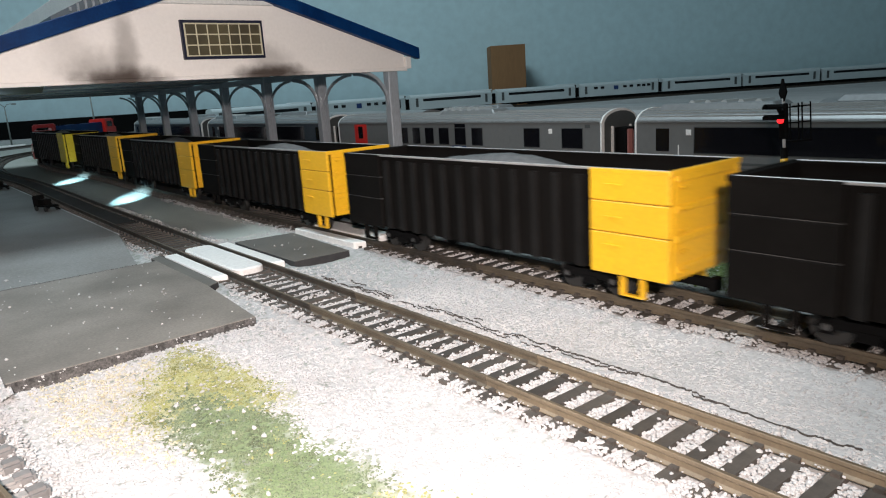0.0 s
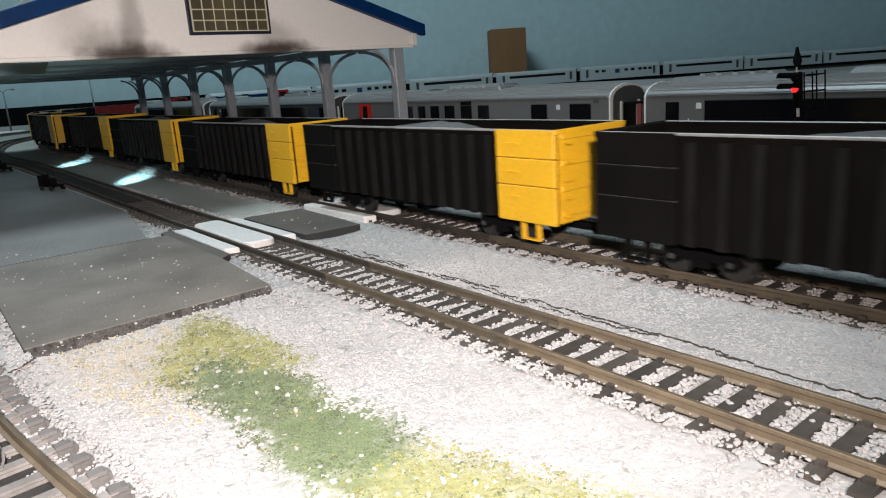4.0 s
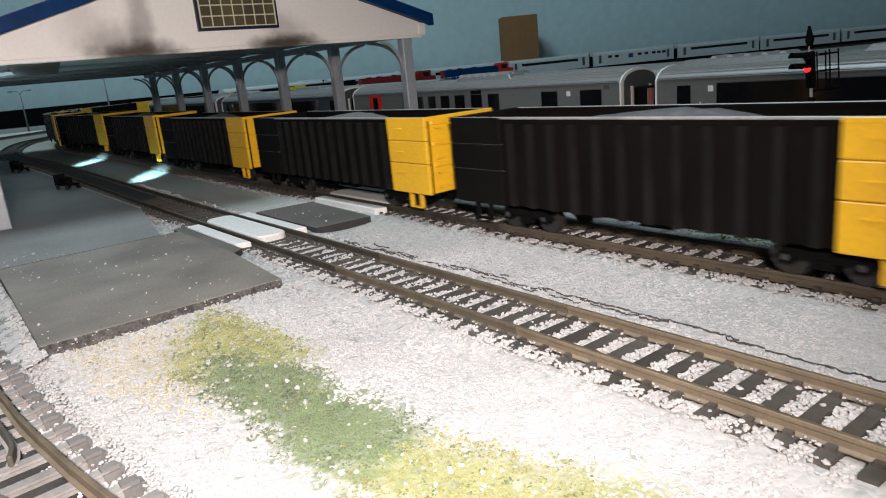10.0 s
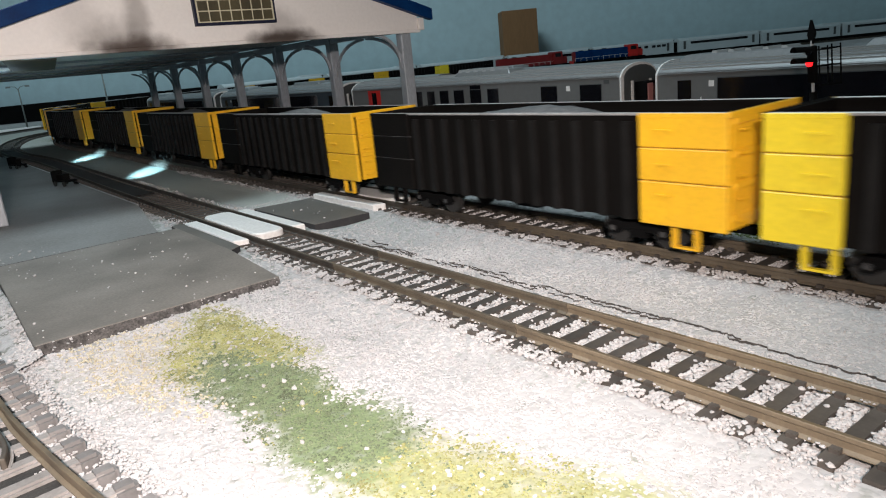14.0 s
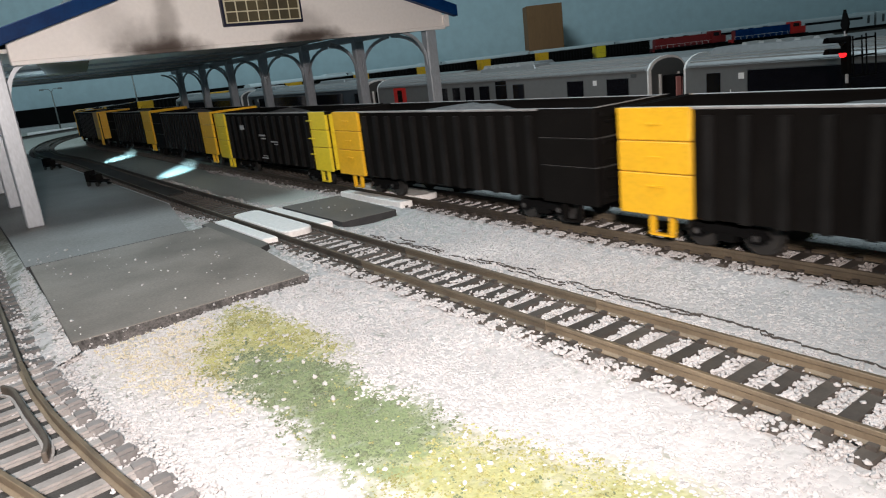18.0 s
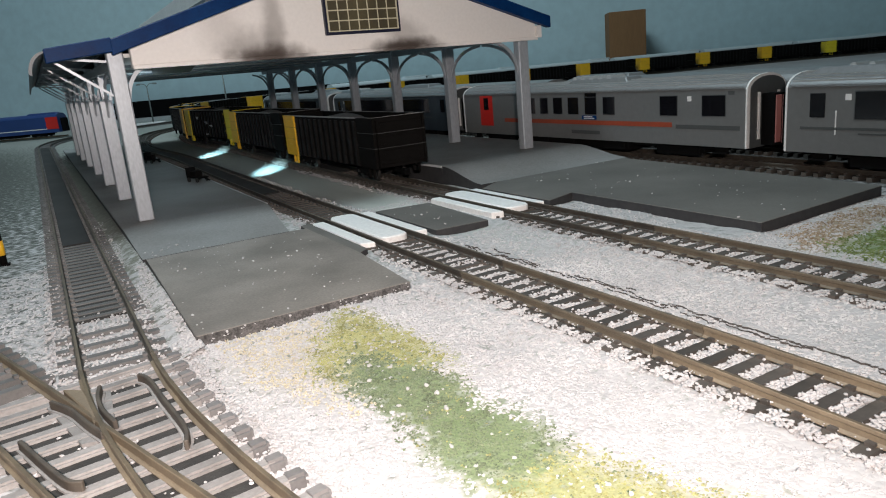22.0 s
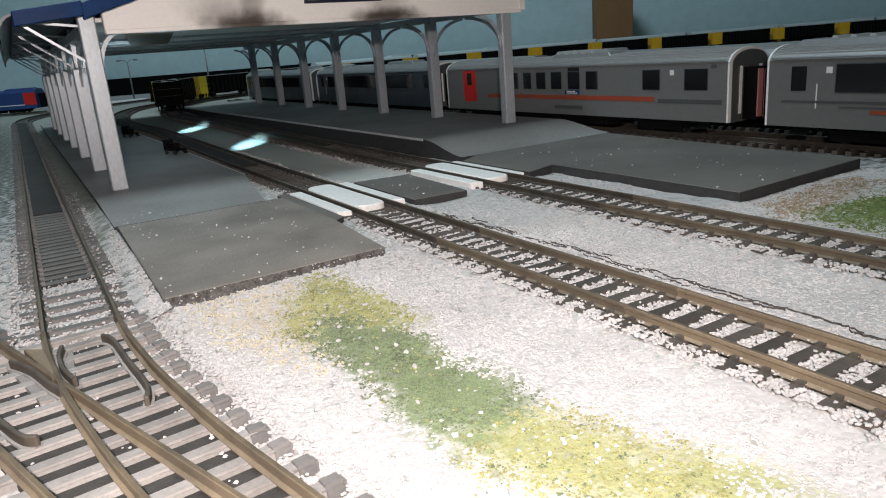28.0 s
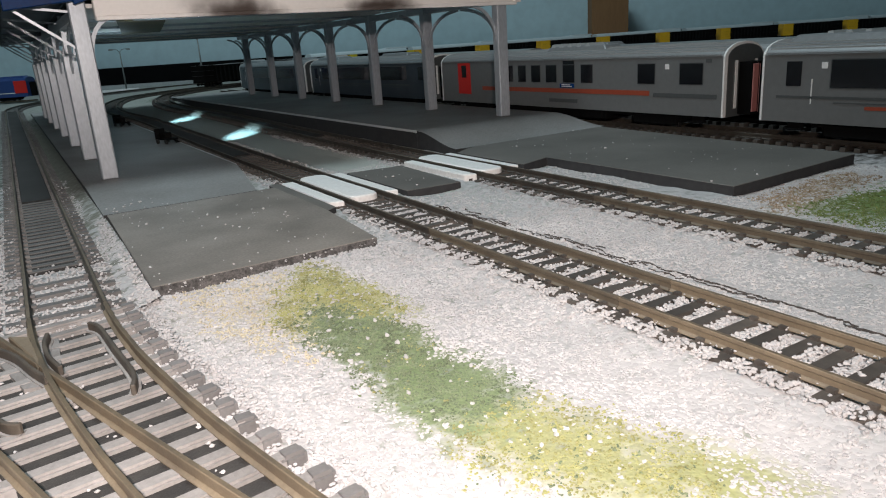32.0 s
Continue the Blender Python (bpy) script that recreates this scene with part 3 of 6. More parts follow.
def lie(x, y):
    """Uneven ballast, level under the track and the slabs."""
    if not (-2.19 < x < 2.39 and -0.39 < y < 4.99):
        return -0.004
    h = 0.010 * noise.noise(Vector((x * 3.1, y * 3.1, 0))) + 0.006 * noise.noise(Vector((x * 9, y * 9, 4)))
    side = min(abs(x), abs(x - BX))
    if side < 0.27:
        bed_ = 0.004 * noise.noise(Vector((x * 14, y * 14, 1))) + 0.009
        if side > 0.112:
            bed_ = 0.013 + 0.011 * noise.noise(Vector((x * 21, y * 21, 6)))
        h += (bed_ - h) * min(1.0, (0.27 - side) / 0.10)
    if abs(x - LX) < 0.16 and y > 1.97:
        h = 0.004 * noise.noise(Vector((x * 14, y * 14, 1))) + 0.010
    if -1.0 < x < -0.24 and y < 2.06:
        h += 0.022 * max(0.0, 1 - (2.06 - y) / 0.25)
    return h - 0.002


ground.v = [(x, y, lie(x, y)) for y in ys for x in xs]
ground.f = [(j * len(xs) + i, j * len(xs) + i + 1, (j + 1) * len(xs) + i + 1, (j + 1) * len(xs) + i) for j in range(len(ys) - 1) for i in range(len(xs) - 1)]
rim = len(ground.v)
inner = [0, NX, len(xs) * NY + NX, len(xs) * NY]
ground.v += [tuple(at_wall(u, v, -0.004)) for u, v in ((-39.9, -17.9), (39.9, -17.9), (39.9, 23.15), (-39.9, 23.15))]
ground.f += [(rim + k, rim + (k + 1) % 4, inner[(k + 1) % 4], inner[k]) for k in range(4)]
solid("ground", ground, M_BALLAST, "pale gravel ballast spread over the baseboard, with scattered turf and painted shade", "ground", kind="structure", smooth=True)

roadbed = Geo()
for i in range(161):
    s = 3.6 + 0.3 * i
    for side, drop in ((-BX - 0.42, 0.07), (-BX - 0.24, 0.003), (0.24, 0.003), (0.42, 0.07)):
        p = route(s, side)[0]
        roadbed.v.append((p.x, p.y, max(-0.02, p.z - drop)))
roadbed.f = [(4 * i + j, 4 * i + j + 1, 4 * i + j + 5, 4 * i + j + 4) for i in range(160) for j in range(3)]
verge = Geo()
for i in range(49):
    y = 1.98 + 0.2 * i
    top = 0.034 if y < 3.2 else 0.040
    for x, z in ((-1.045, 0.004), (-1.01, 0.017), (-0.985, top - 0.010), (-0.950, top)):
        verge.v.append((x + 0.008 * noise.noise(Vector((x * 9, y * 5, 2))), y, z + 0.006 * noise.noise(Vector((x * 20, y * 7, 3)))))
verge.f = [(4 * i + j, 4 * i + j + 1, 4 * i + j + 5, 4 * i + j + 4) for i in range(48) for j in range(3)]
solid("verge", verge, M_BALLAST, "gravel banked against the slab and the low platform", "embankment", kind="structure", smooth=True)
solid("roadbed", roadbed, M_BALLAST, "low gravel embankment under the two main tracks", "embankment", kind="structure", smooth=True)


# ---- slabs, crossings and platforms ----
M_GREY_DARK = material("dull_grey_card", (0.125, 0.118, 0.106), 0.65, second=(0.062, 0.058, 0.052), scale=20, fine=1100, amount=0.7)


def grey_slab(name, label, poly, top, bottom=-0.03, side=M_DARK_SIDE, face=M_GREY, kind="structure"):
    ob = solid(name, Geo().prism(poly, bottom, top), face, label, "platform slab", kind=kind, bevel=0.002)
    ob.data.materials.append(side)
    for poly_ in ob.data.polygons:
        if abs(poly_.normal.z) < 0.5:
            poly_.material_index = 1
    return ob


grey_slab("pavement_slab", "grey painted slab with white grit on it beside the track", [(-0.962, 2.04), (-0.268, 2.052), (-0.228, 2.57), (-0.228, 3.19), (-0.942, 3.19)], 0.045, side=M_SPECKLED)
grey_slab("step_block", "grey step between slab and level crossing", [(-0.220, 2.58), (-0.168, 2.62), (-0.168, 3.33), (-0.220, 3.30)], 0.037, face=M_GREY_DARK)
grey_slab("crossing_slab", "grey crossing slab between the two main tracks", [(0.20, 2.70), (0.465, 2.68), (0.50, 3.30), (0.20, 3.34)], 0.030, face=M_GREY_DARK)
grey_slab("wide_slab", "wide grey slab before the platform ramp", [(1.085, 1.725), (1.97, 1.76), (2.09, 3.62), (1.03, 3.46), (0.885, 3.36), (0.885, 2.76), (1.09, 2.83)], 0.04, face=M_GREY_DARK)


def platform(name, label, left, right, y_cut, y0, y1, low, high, end):
    """A long platform whose front end falls to low."""
    g, n = Geo(), 10
    for i in range(n):
        a, b = i / n, (i + 1) / n
        za, zb = (low + (high - low) * f * f * (3 - 2 * f) for f in (a, b))
        ya, yb = y0 + (y1 - y0) * a, y0 + (y1 - y0) * b
        xa, xb = (right - y_cut * (1 - f) for f in (a, b))
        g.hexa([(left, ya, -0.03), (xa, ya, -0.03), (xb, yb, -0.03), (left, yb, -0.03), (left, ya, za), (xa, ya, za), (xb, yb, zb), (left, yb, zb)])
    ob = solid(name, g, M_PLATFORM, label, "platform", kind="structure")
    ob.data.materials.append(M_DARK_SIDE)
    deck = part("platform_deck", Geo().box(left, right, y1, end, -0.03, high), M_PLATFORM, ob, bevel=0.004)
    deck.data.materials.append(M_DARK_SIDE)
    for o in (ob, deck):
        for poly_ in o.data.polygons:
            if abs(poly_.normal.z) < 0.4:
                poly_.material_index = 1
    # pale strip that paints the highlight along one edge
    for x in (left if left > 0 else right,):
        part("platform_edge", Geo().box(x - 0.004, x + 0.004, y1, end, high - 0.012, high + 0.002), M_POST, ob, "pale highlight along the edge of the platform")
    return ob


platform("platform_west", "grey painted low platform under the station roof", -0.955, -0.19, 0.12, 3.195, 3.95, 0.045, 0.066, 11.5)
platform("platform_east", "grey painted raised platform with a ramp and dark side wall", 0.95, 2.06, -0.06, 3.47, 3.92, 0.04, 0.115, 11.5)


def board(x0, x1, y0, y1, high, round_ends):
    if not round_ends:
        return Geo().prism([(x0, y0), (x1, y0 - 0.02), (x1, y1), (x0, y1)], -0.01, high)
    r, poly = (x1 - x0) * 0.32, []
    for cx, cy, a0 in ((x1 - r, y0 + r, -90), (x1 - r, y1 - r, 0), (x0 + r, y1 - r, 90), (x0 + r, y0 + r, 180)):
        poly += [(cx + r * math.cos(radians(a0 + 30 * i)), cy + r * math.sin(radians(a0 + 30 * i))) for i in range(4)]
    return Geo().prism(poly, 0.0, high)


for x in (0.0, BX):
    y = 2.67 if x == 0 else 2.73
    crossing = thing("level_crossing", "white painted boards of a level crossing laid between the rails", "level crossing", "level crossings", at=(x, 0, 0))
    part("outer_board", board(-0.162, -0.104, y + 0.03, y + 0.62, 0.040, False), M_WHITE, crossing, bevel=0.004)
    part("middle_board", board(-0.066, 0.066, y + 0.02, y + 0.66, 0.047, True), M_WHITE, crossing, "rounded white board between the rails", bevel=0.006)
    part("outer_board", board(0.106, 0.162, y + 0.06, y + 0.66, 0.040, False), M_WHITE, crossing, bevel=0.004)


# ---- the open station hall ----
MID, EAVE, SLOPE = 0.56, 1.0, 0.322
COLS = [4.1 + 0.99 * i for i in range(7)]


def gable_paint():
    """White paint with soot smudges along the lower edge."""
    m = material("sooty_white_paint", (0.85, 0.81, 0.77), 0.5, second=(0.80, 0.75, 0.70), scale=14, fine=500, amount=0.2)
    t = m.node_tree
    b = t.nodes["Principled BSDF"]
    src = b.inputs["Base Color"].links[0].from_socket
    co = t.nodes.new("ShaderNodeTexCoord").outputs["Object"]
    for x, z, rx, rz, dark in ((-0.02, 0.866, 0.27, 0.080, 0.97), (-0.10, 0.90, 0.22, 0.14, 0.4), (0.03, 1.0, 0.075, 0.30, 0.45), (0.85, 0.870, 0.30, 0.065, 0.97), (0.86, 0.95, 0.16, 0.10, 0.35), (-0.25, 1.0, 0.14, 0.20, 0.2)):
        mp = t.nodes.new("ShaderNodeMapping")
        mp.vector_type = "TEXTURE"
        mp.inputs["Location"].default_value = (x * U, 4.1 * U, z * U)
        mp.inputs["Scale"].default_value = (rx * U, 10, rz * U)
        t.links.new(co, mp.inputs[0])
        ln = t.nodes.new("ShaderNodeVectorMath")
        ln.operation = "LENGTH"
        t.links.new(mp.outputs[0], ln.inputs[0])
        nz = t.nodes.new("ShaderNodeTexNoise")
        nz.inputs["Scale"].default_value, nz.inputs["Detail"].default_value = 90, 5
        t.links.new(co, nz.inputs["Vector"])
        ad = t.nodes.new("ShaderNodeMath")
        ad.operation = "MULTIPLY_ADD"
        ad.inputs[1].default_value = 0.9
        t.links.new(nz.outputs[0], ad.inputs[0])
        t.links.new(ln.outputs["Value"], ad.inputs[2])
        mask = t.nodes.new("ShaderNodeMapRange")
        mask.interpolation_type = "SMOOTHSTEP"
        mask.inputs[1].default_value, mask.inputs[2].default_value, mask.inputs[3].default_value, mask.inputs[4].default_value = 1.65, 0.70, 0, dark
        t.links.new(ad.outputs[0], mask.inputs[0])
        mix = t.nodes.new("ShaderNodeMix")
        mix.data_type = "RGBA"
        mix.inputs[7].default_value = (0.055, 0.037, 0.028, 1)
        t.links.new(mask.outputs[0], mix.inputs[0])
        t.links.new(src, mix.inputs[6])
        src = mix.outputs[2]
    t.links.new(src, b.inputs["Base Color"])
    return m


M_GABLE = gable_paint()
M_COLUMN = material("white_column_paint", (0.39, 0.42, 0.45), 0.34, 0.2, second=(0.30, 0.32, 0.35), scale=22, fine=900, amount=0.6, stretch=(1, 1, 0.3), spread=0.03)
M_SOFFIT = material("grey_soffit_paint", (0.74, 0.73, 0.70), 0.7, second=(0.62, 0.61, 0.58), scale=20, fine=500)
M_GUTTER = material("dull_zinc", (0.20, 0.21, 0.22), 0.5, second=(0.13, 0.14, 0.15), scale=60, fine=700, amount=0.8)
M_OLIVE = material("olive_panel", (0.055, 0.045, 0.022), 0.6, second=(0.12, 0.10, 0.045), scale=40, fine=700, amount=0.9)

station = thing("station_hall", "open station hall, white sooty gable, blue edging, white columns", "station")
g = Geo()
half = 1.30
g.extrude_y([(MID - half, 0.855), (MID - half, EAVE - 0.033), (MID, EAVE - 0.06 + SLOPE * 1.38 - 0.003), (MID + half, EAVE - 0.033), (MID + half, 0.855)], 4.06, 4.12)
part("gable", g, M_GABLE, station, "white gable panel stained with soot", bevel=0.004)
part("gable_trim", Geo().box(MID - half, MID + half, 4.035, 4.06, 0.85, 0.872).box(MID + half - 0.002, MID + half + 0.04, 4.04, 4.13, 0.865, 0.945), M_GABLE, station, bevel=0.003)
for e in (-1, 1):
    lo, hi = (MID + e * 1.39, EAVE), (MID, EAVE + SLOPE * 1.39)
    g = Geo().extrude_y([(lo[0], lo[1] - 0.075), (lo[0], lo[1]), (hi[0], hi[1]), (hi[0], hi[1] - 0.075)][:: e * -1], 4.0, 4.055)
    part("rake_board", g, M_BLUE, station, "dark blue gable edging", bevel=0.004)
    g = Geo().extrude_y([(lo[0], lo[1] - 0.035), (lo[0], lo[1] - 0.004), (hi[0], hi[1] - 0.004), (hi[0], hi[1] - 0.035)][:: e * -1], 4.056, 10.6)
    part("roof_slope", g, M_ROOF, station, "blue-grey roof slope")
    for i in range(26):
        y = 4.3 + i * 0.24
        part("roof_batten", Geo().bar([(lo[0], y, lo[1] + 0.004), (hi[0], y, hi[1] + 0.004)], 0.02, 0.018), M_ROOF, station)
# clerestory over the ridge
part("clerestory", Geo().box(0.22, 0.90, 4.03, 10.4, 1.26, 1.62), M_WHITE, station, "white clerestory box", bevel=0.004)
part("clerestory_panel", Geo().box(0.27, 0.85, 4.02, 4.03, 1.285, 1.6), M_BLUE, station)
part("clerestory_face", Geo().box(0.285, 0.835, 4.012, 4.0205, 1.297, 1.59), M_WHITE, station)
# gridded window in the gable
M_NAVY = material("navy_frame_paint", (0.002, 0.004, 0.022), 0.5, second=(0.004, 0.008, 0.035), scale=60, fine=700)
M_CREAM = material("cream_grid_paint", (0.62, 0.58, 0.42), 0.5, second=(0.52, 0.48, 0.33), scale=60, fine=700)
window = part("gable_window", Geo().box(0.328, 0.812, 4.035, 4.06, 0.961, 1.174), M_NAVY, station, "dark blue framed window with a cream grid")
part("window_field", Geo().box(0.342, 0.798, 4.03, 4.036, 0.977, 1.158), M_CREAM, window)
for i in range(7):
    for j in range(3):
        x, z = 0.350 + i * 0.0635, 0.983 + j * 0.058
        part("pane", Geo().box(x, x + 0.055, 4.026, 4.031, z, z + 0.051), M_OLIVE, window)


def brace(p, q, bend, wide=0.014, deep=0.020):
    """A curved bracket from p to q, bent towards bend."""
    p, q, b = Vector(p), Vector(q), Vector(bend)
    pts = [(1 - u) ** 2 * p + 2 * u * (1 - u) * b + u * u * q for u in [i / 7 for i in range(8)]]
    side = (q - p).cross(b - p).normalized()
    return Geo().bar(pts, wide, deep, up=side.cross(q - p).normalized())


for x, foot, inward in ((-0.815, 0.066, 1), (1.757, 0.115, -1)):
    for i, y in enumerate(COLS):
        shaft = Geo().box(x - 0.040, x + 0.040, y - 0.034, y + 0.034, foot - 0.002, 0.71 if inward > 0 and i else 0.945)
        column = part("column", shaft, M_COLUMN, station, bevel=0.006)
        if inward > 0 and i:
            part("upper_post", Geo().box(x - 0.022, x + 0.022, y - 0.022, y + 0.022, 0.712, 0.945), M_COLUMN, column, bevel=0.004)
        reach, low = (0.24, 0.62) if inward < 0 else (0.13, 0.69)
        part("bracket", brace((x + inward * 0.03, y, low), (x + inward * reach, y, 0.86), (x + inward * 0.05, y, 0.83)), M_COLUMN, column)
        for e in (-1, 1):
            if 0 < i or e > 0:
                part("bracket", brace((x, y + e * 0.03, 0.60), (x, y + e * 0.475, 0.857), (x, y + e * 0.07, 0.835)), M_COLUMN, column)
    part("beam", Geo().box(x - 0.03, x + 0.03, 4.13, 10.3, 0.86, 0.91), M_COLUMN, station)
for y in COLS[1:]:
    part("tie_beam", Geo().box(-0.78, 1.72, y - 0.025, y + 0.025, 0.898, 0.914), M_COLUMN, station)
part("hall_ceiling", Geo().box(-0.78, 1.72, 4.13, 10.4, 0.915, 0.935), M_SOFFIT, station, "grey underside of the roof")
part("ceiling_panel", Geo().prism([(-0.52, 5.0), (-0.19, 5.2), (0.10, 7.0), (-0.22, 7.0)], 0.893, 0.914), M_OLIVE, station, "olive panel under the roof")
# lean-to along the west side
g = Geo().extrude_y([(-1.13, 0.905), (-1.13, 0.975), (-0.825, 1.012), (-0.825, 0.942)], 4.0, 4.055)
part("lean_to_edge", g, M_BLUE, station, "blue front edge of the lean-to roof", bevel=0.004)
g = Geo().extrude_y([(-1.13, 0.94), (-1.13, 0.972), (-0.825, 1.008), (-0.825, 0.976)], 4.056, 10.5)
part("lean_to_roof", g, M_ROOF, station)
flap = [(-1.125 - 0.085 * math.sin(radians(15 * i)), 0.965 - 0.105 * (1 - math.cos(radians(15 * i)))) for i in range(7)]
part("lean_to_gutter", Geo().extrude_y([(x, z) for x, z in flap] + [(x + 0.014, z - 0.006) for x, z in flap[::-1]], 4.02, 10.5), M_GUTTER, station, "rounded grey eave of the lean-to")
for y in COLS:
    part("strut", Geo().bar([(-0.84, y, 0.72), (-1.10, y, 0.92)], 0.013, 0.013), M_COLUMN, station)
    part("strut", Geo().bar([(-0.84, y + 0.03, 0.90), (-1.12, y + 0.03, 0.935)], 0.012, 0.012), M_COLUMN, station)
# raised monitor roof with white slats, west of the clerestory
part("monitor_roof", Geo().extrude_y([(-0.22, 1.19), (-0.22, 1.24), (0.22, 1.46), (0.22, 1.24)], 4.5, 10.2), M_ROOF, station)
for i in range(8):
    x = -0.12 + i * 0.042
    part("slat", Geo().box(x, x + 0.012, 4.485, 4.5, 1.22 + 0.05, 1.24 + (x + 0.22) * 0.5), M_COLUMN, station)
# small lit bulbs behind the gable's lower edge
M_BULB = material("lit_bulb", (0.95, 0.97, 1.0), 0.3, emit=9.0)
for x in (-0.465, -0.349, -0.225):
    part("bulb", Geo().tube((x, 4.15, 0.867), (x, 4.15, 0.855), 0.006, 0.004, 10), M_BULB, station, "small lit lamp bulb")
for y in (6.2, 8.2):
    part("lamp_shade", Geo().tube((-0.30, y - 1.0, 0.905), (-0.30, y - 1.0, 0.93), 0.03, 0.015, 12), M_COLUMN, station)


# ---- the coal train ----
CAR_PITCH, SPEED, LEAD = 1.83, 1.04, 8.445


# pale paint for the light line that a glossy black rim would reflect
M_RIM_GLINT = material("rim_highlight", (0.24, 0.24, 0.24), 0.35, second=(0.40, 0.40, 0.40), scale=90, fine=900, amount=0.8)
M_DULL_RED = material("dull_red_paint", (0.22, 0.012, 0.012), 0.45, second=(0.16, 0.01, 0.01), scale=40, fine=700)
# black of the sides made lighter: the ribs' reflections sit in this colour
M_RIBBED = material("lit_rib_paint", (0.0088, 0.0085, 0.0083), 0.42, second=(0.017, 0.0162, 0.0158), scale=60, fine=900, amount=0.8, specular=0.07)
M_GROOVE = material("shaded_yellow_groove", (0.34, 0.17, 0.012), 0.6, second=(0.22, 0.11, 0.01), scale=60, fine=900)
M_SEAM = material("worn_edge_paint", (0.075, 0.075, 0.075), 0.5, second=(0.025, 0.025, 0.025), scale=120, fine=900, amount=0.9)


def truck(parent, y, metal=M_BLACK_MATT):
    """A two-axle bogie with side frames and wheels."""
    t = part("truck", Geo().box(-0.05, 0.05, y - 0.06, y + 0.06, 0.088, 0.128).box(-0.122, 0.122, y - 0.03, y + 0.03, 0.090, 0.120), metal, parent)
    for e in (-1, 1):
        x = e * 0.117
        g = Geo().hexa([(x - 0.009, y - 0.125, 0.094), (x + 0.009, y - 0.125, 0.094), (x + 0.009, y + 0.125, 0.094), (x - 0.009, y + 0.125, 0.094), (x - 0.009, y - 0.105, 0.120), (x + 0.009, y - 0.105, 0.120), (x + 0.009, y + 0.105, 0.120), (x - 0.009, y + 0.105, 0.120)])
        for yy in (-0.09, 0.09):
            g.box(x - 0.012, x + 0.012, y + yy - 0.018, y + yy + 0.018, 0.080, 0.110)
        g.box(x - 0.011, x + 0.011, y - 0.028, y + 0.028, 0.075, 0.10)
        part("side_frame", g, metal, t)
        for yy in (-0.09, 0.09):
            w = Geo().tube((e * 0.083, y + yy, 0.0965), (e * 0.099, y + yy, 0.0965), 0.053, n=20).tube((e * 0.079, y + yy, 0.0965), (e * 0.083, y + yy, 0.0965), 0.058, n=20)
            part("wheel", w, M_WHEEL, t, smooth=False)
            part("bearing_cap", Geo().tube((e * 0.126, y + yy, 0.0965), (e * 0.132, y + yy, 0.0965), 0.009, n=10), M_SEAM, t, "worn grey bearing cap")
    return t


def gondola(lead, tail, marks=False, CAR=1.665, end=0.27):
    """A high-sided gondola, its head towards +y; lead, tail: the paint of its ends. Its foot is the track's middle at tie level."""
    words = {id(M_BLACK): "black", id(M_ORANGE): "orange-yellow", id(M_LEMON): "lemon-yellow"}
    label = "black ribbed coal gondola with " + (f"{words[id(tail)]} tail end and black head end" if lead is M_BLACK else f"{words[id(lead)]} head end and {words[id(tail)]} tail end" if lead is not tail else f"{words[id(tail)]} ends and white placards")
    car = thing("coal_gondola", label, "gondola car", "cars of the coal train")
    h, w, lo, hi = CAR / 2, 0.160, 0.145, 0.450
    for e in (-1, 1):
        g = Geo().box(e * w - 0.006, e * w + 0.0035, -h + 0.012, h - 0.012, lo, hi)
        side = part("side_panel", g, M_BLACK, car)
        for i in range(12):
            y = -h + end + (CAR - 2 * end) * (i + 0.5) / 12
            x = e * (w + 0.012)
            part("rib", Geo().hexa([(x - 0.009, y - 0.015, lo), (x + 0.009, y - 0.015, lo), (x + 0.009, y + 0.015, lo), (x - 0.009, y + 0.015, lo), (x - 0.009, y - 0.013, hi - 0.02), (x + 0.009, y - 0.013, hi - 0.02), (x + 0.009, y + 0.013, hi - 0.02), (x - 0.009, y + 0.013, hi - 0.02)]), M_RIBBED, side)
        for s, paint in ((-1, tail), (1, lead)):
            ya, yb = sorted((s * h, s * (h - end)))
            for z0, z1 in ((0.140, 0.2648), (0.2672, 0.3578), (0.3602, 0.4475)):
                part("end_panel", Geo().box(min(e * (w + 0.004), e * (w + 0.022)), max(e * (w + 0.004), e * (w + 0.022)), ya, yb, z0, z1), paint, side, bevel=0.003)
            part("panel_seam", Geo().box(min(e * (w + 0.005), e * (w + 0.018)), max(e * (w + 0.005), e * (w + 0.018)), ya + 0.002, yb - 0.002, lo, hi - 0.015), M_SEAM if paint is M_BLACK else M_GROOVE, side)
            if paint is not M_BLACK:
                for z in (0.225, 0.31, 0.405):
                    part("grab_bar", Geo().box(min(e * (w + 0.021), e * (w + 0.027)), max(e * (w + 0.021), e * (w + 0.027)), s * (h - 0.16), s * (h - 0.16) + 0.06, z, z + 0.005), paint, side)
            yc = s * (h - 0.135)
            step = Geo()
            for d in (-0.035, 0.035):
                step.box(e * w - 0.004, e * w + 0.012, yc + d - 0.007, yc + d + 0.007, 0.078, lo)
            step.box(e * w - 0.004, e * w + 0.012, yc - 0.042, yc + 0.042, 0.074, 0.080)
            part("sill_step", step, paint, side)
        rim = part("top_rim", Geo().box(min(e * (w + 0.006), e * (w + 0.0138)), max(e * (w + 0.006), e * (w + 0.0138)), -h + 0.01, h - 0.01, hi - 0.004, hi + 0.0045), M_RIM_GLINT, car, bevel=0.002)
        part("rim_ledge", Geo().box(min(e * (w + 0.0055), e * (w - 0.010)), max(e * (w + 0.0055), e * (w - 0.010)), -h + 0.01, h - 0.01, hi - 0.005, hi + 0.002), M_BLACK, rim)
        for s, paint in ((-1, tail), (1, lead)):
            ya, yb = sorted((s * h, s * (h - end)))
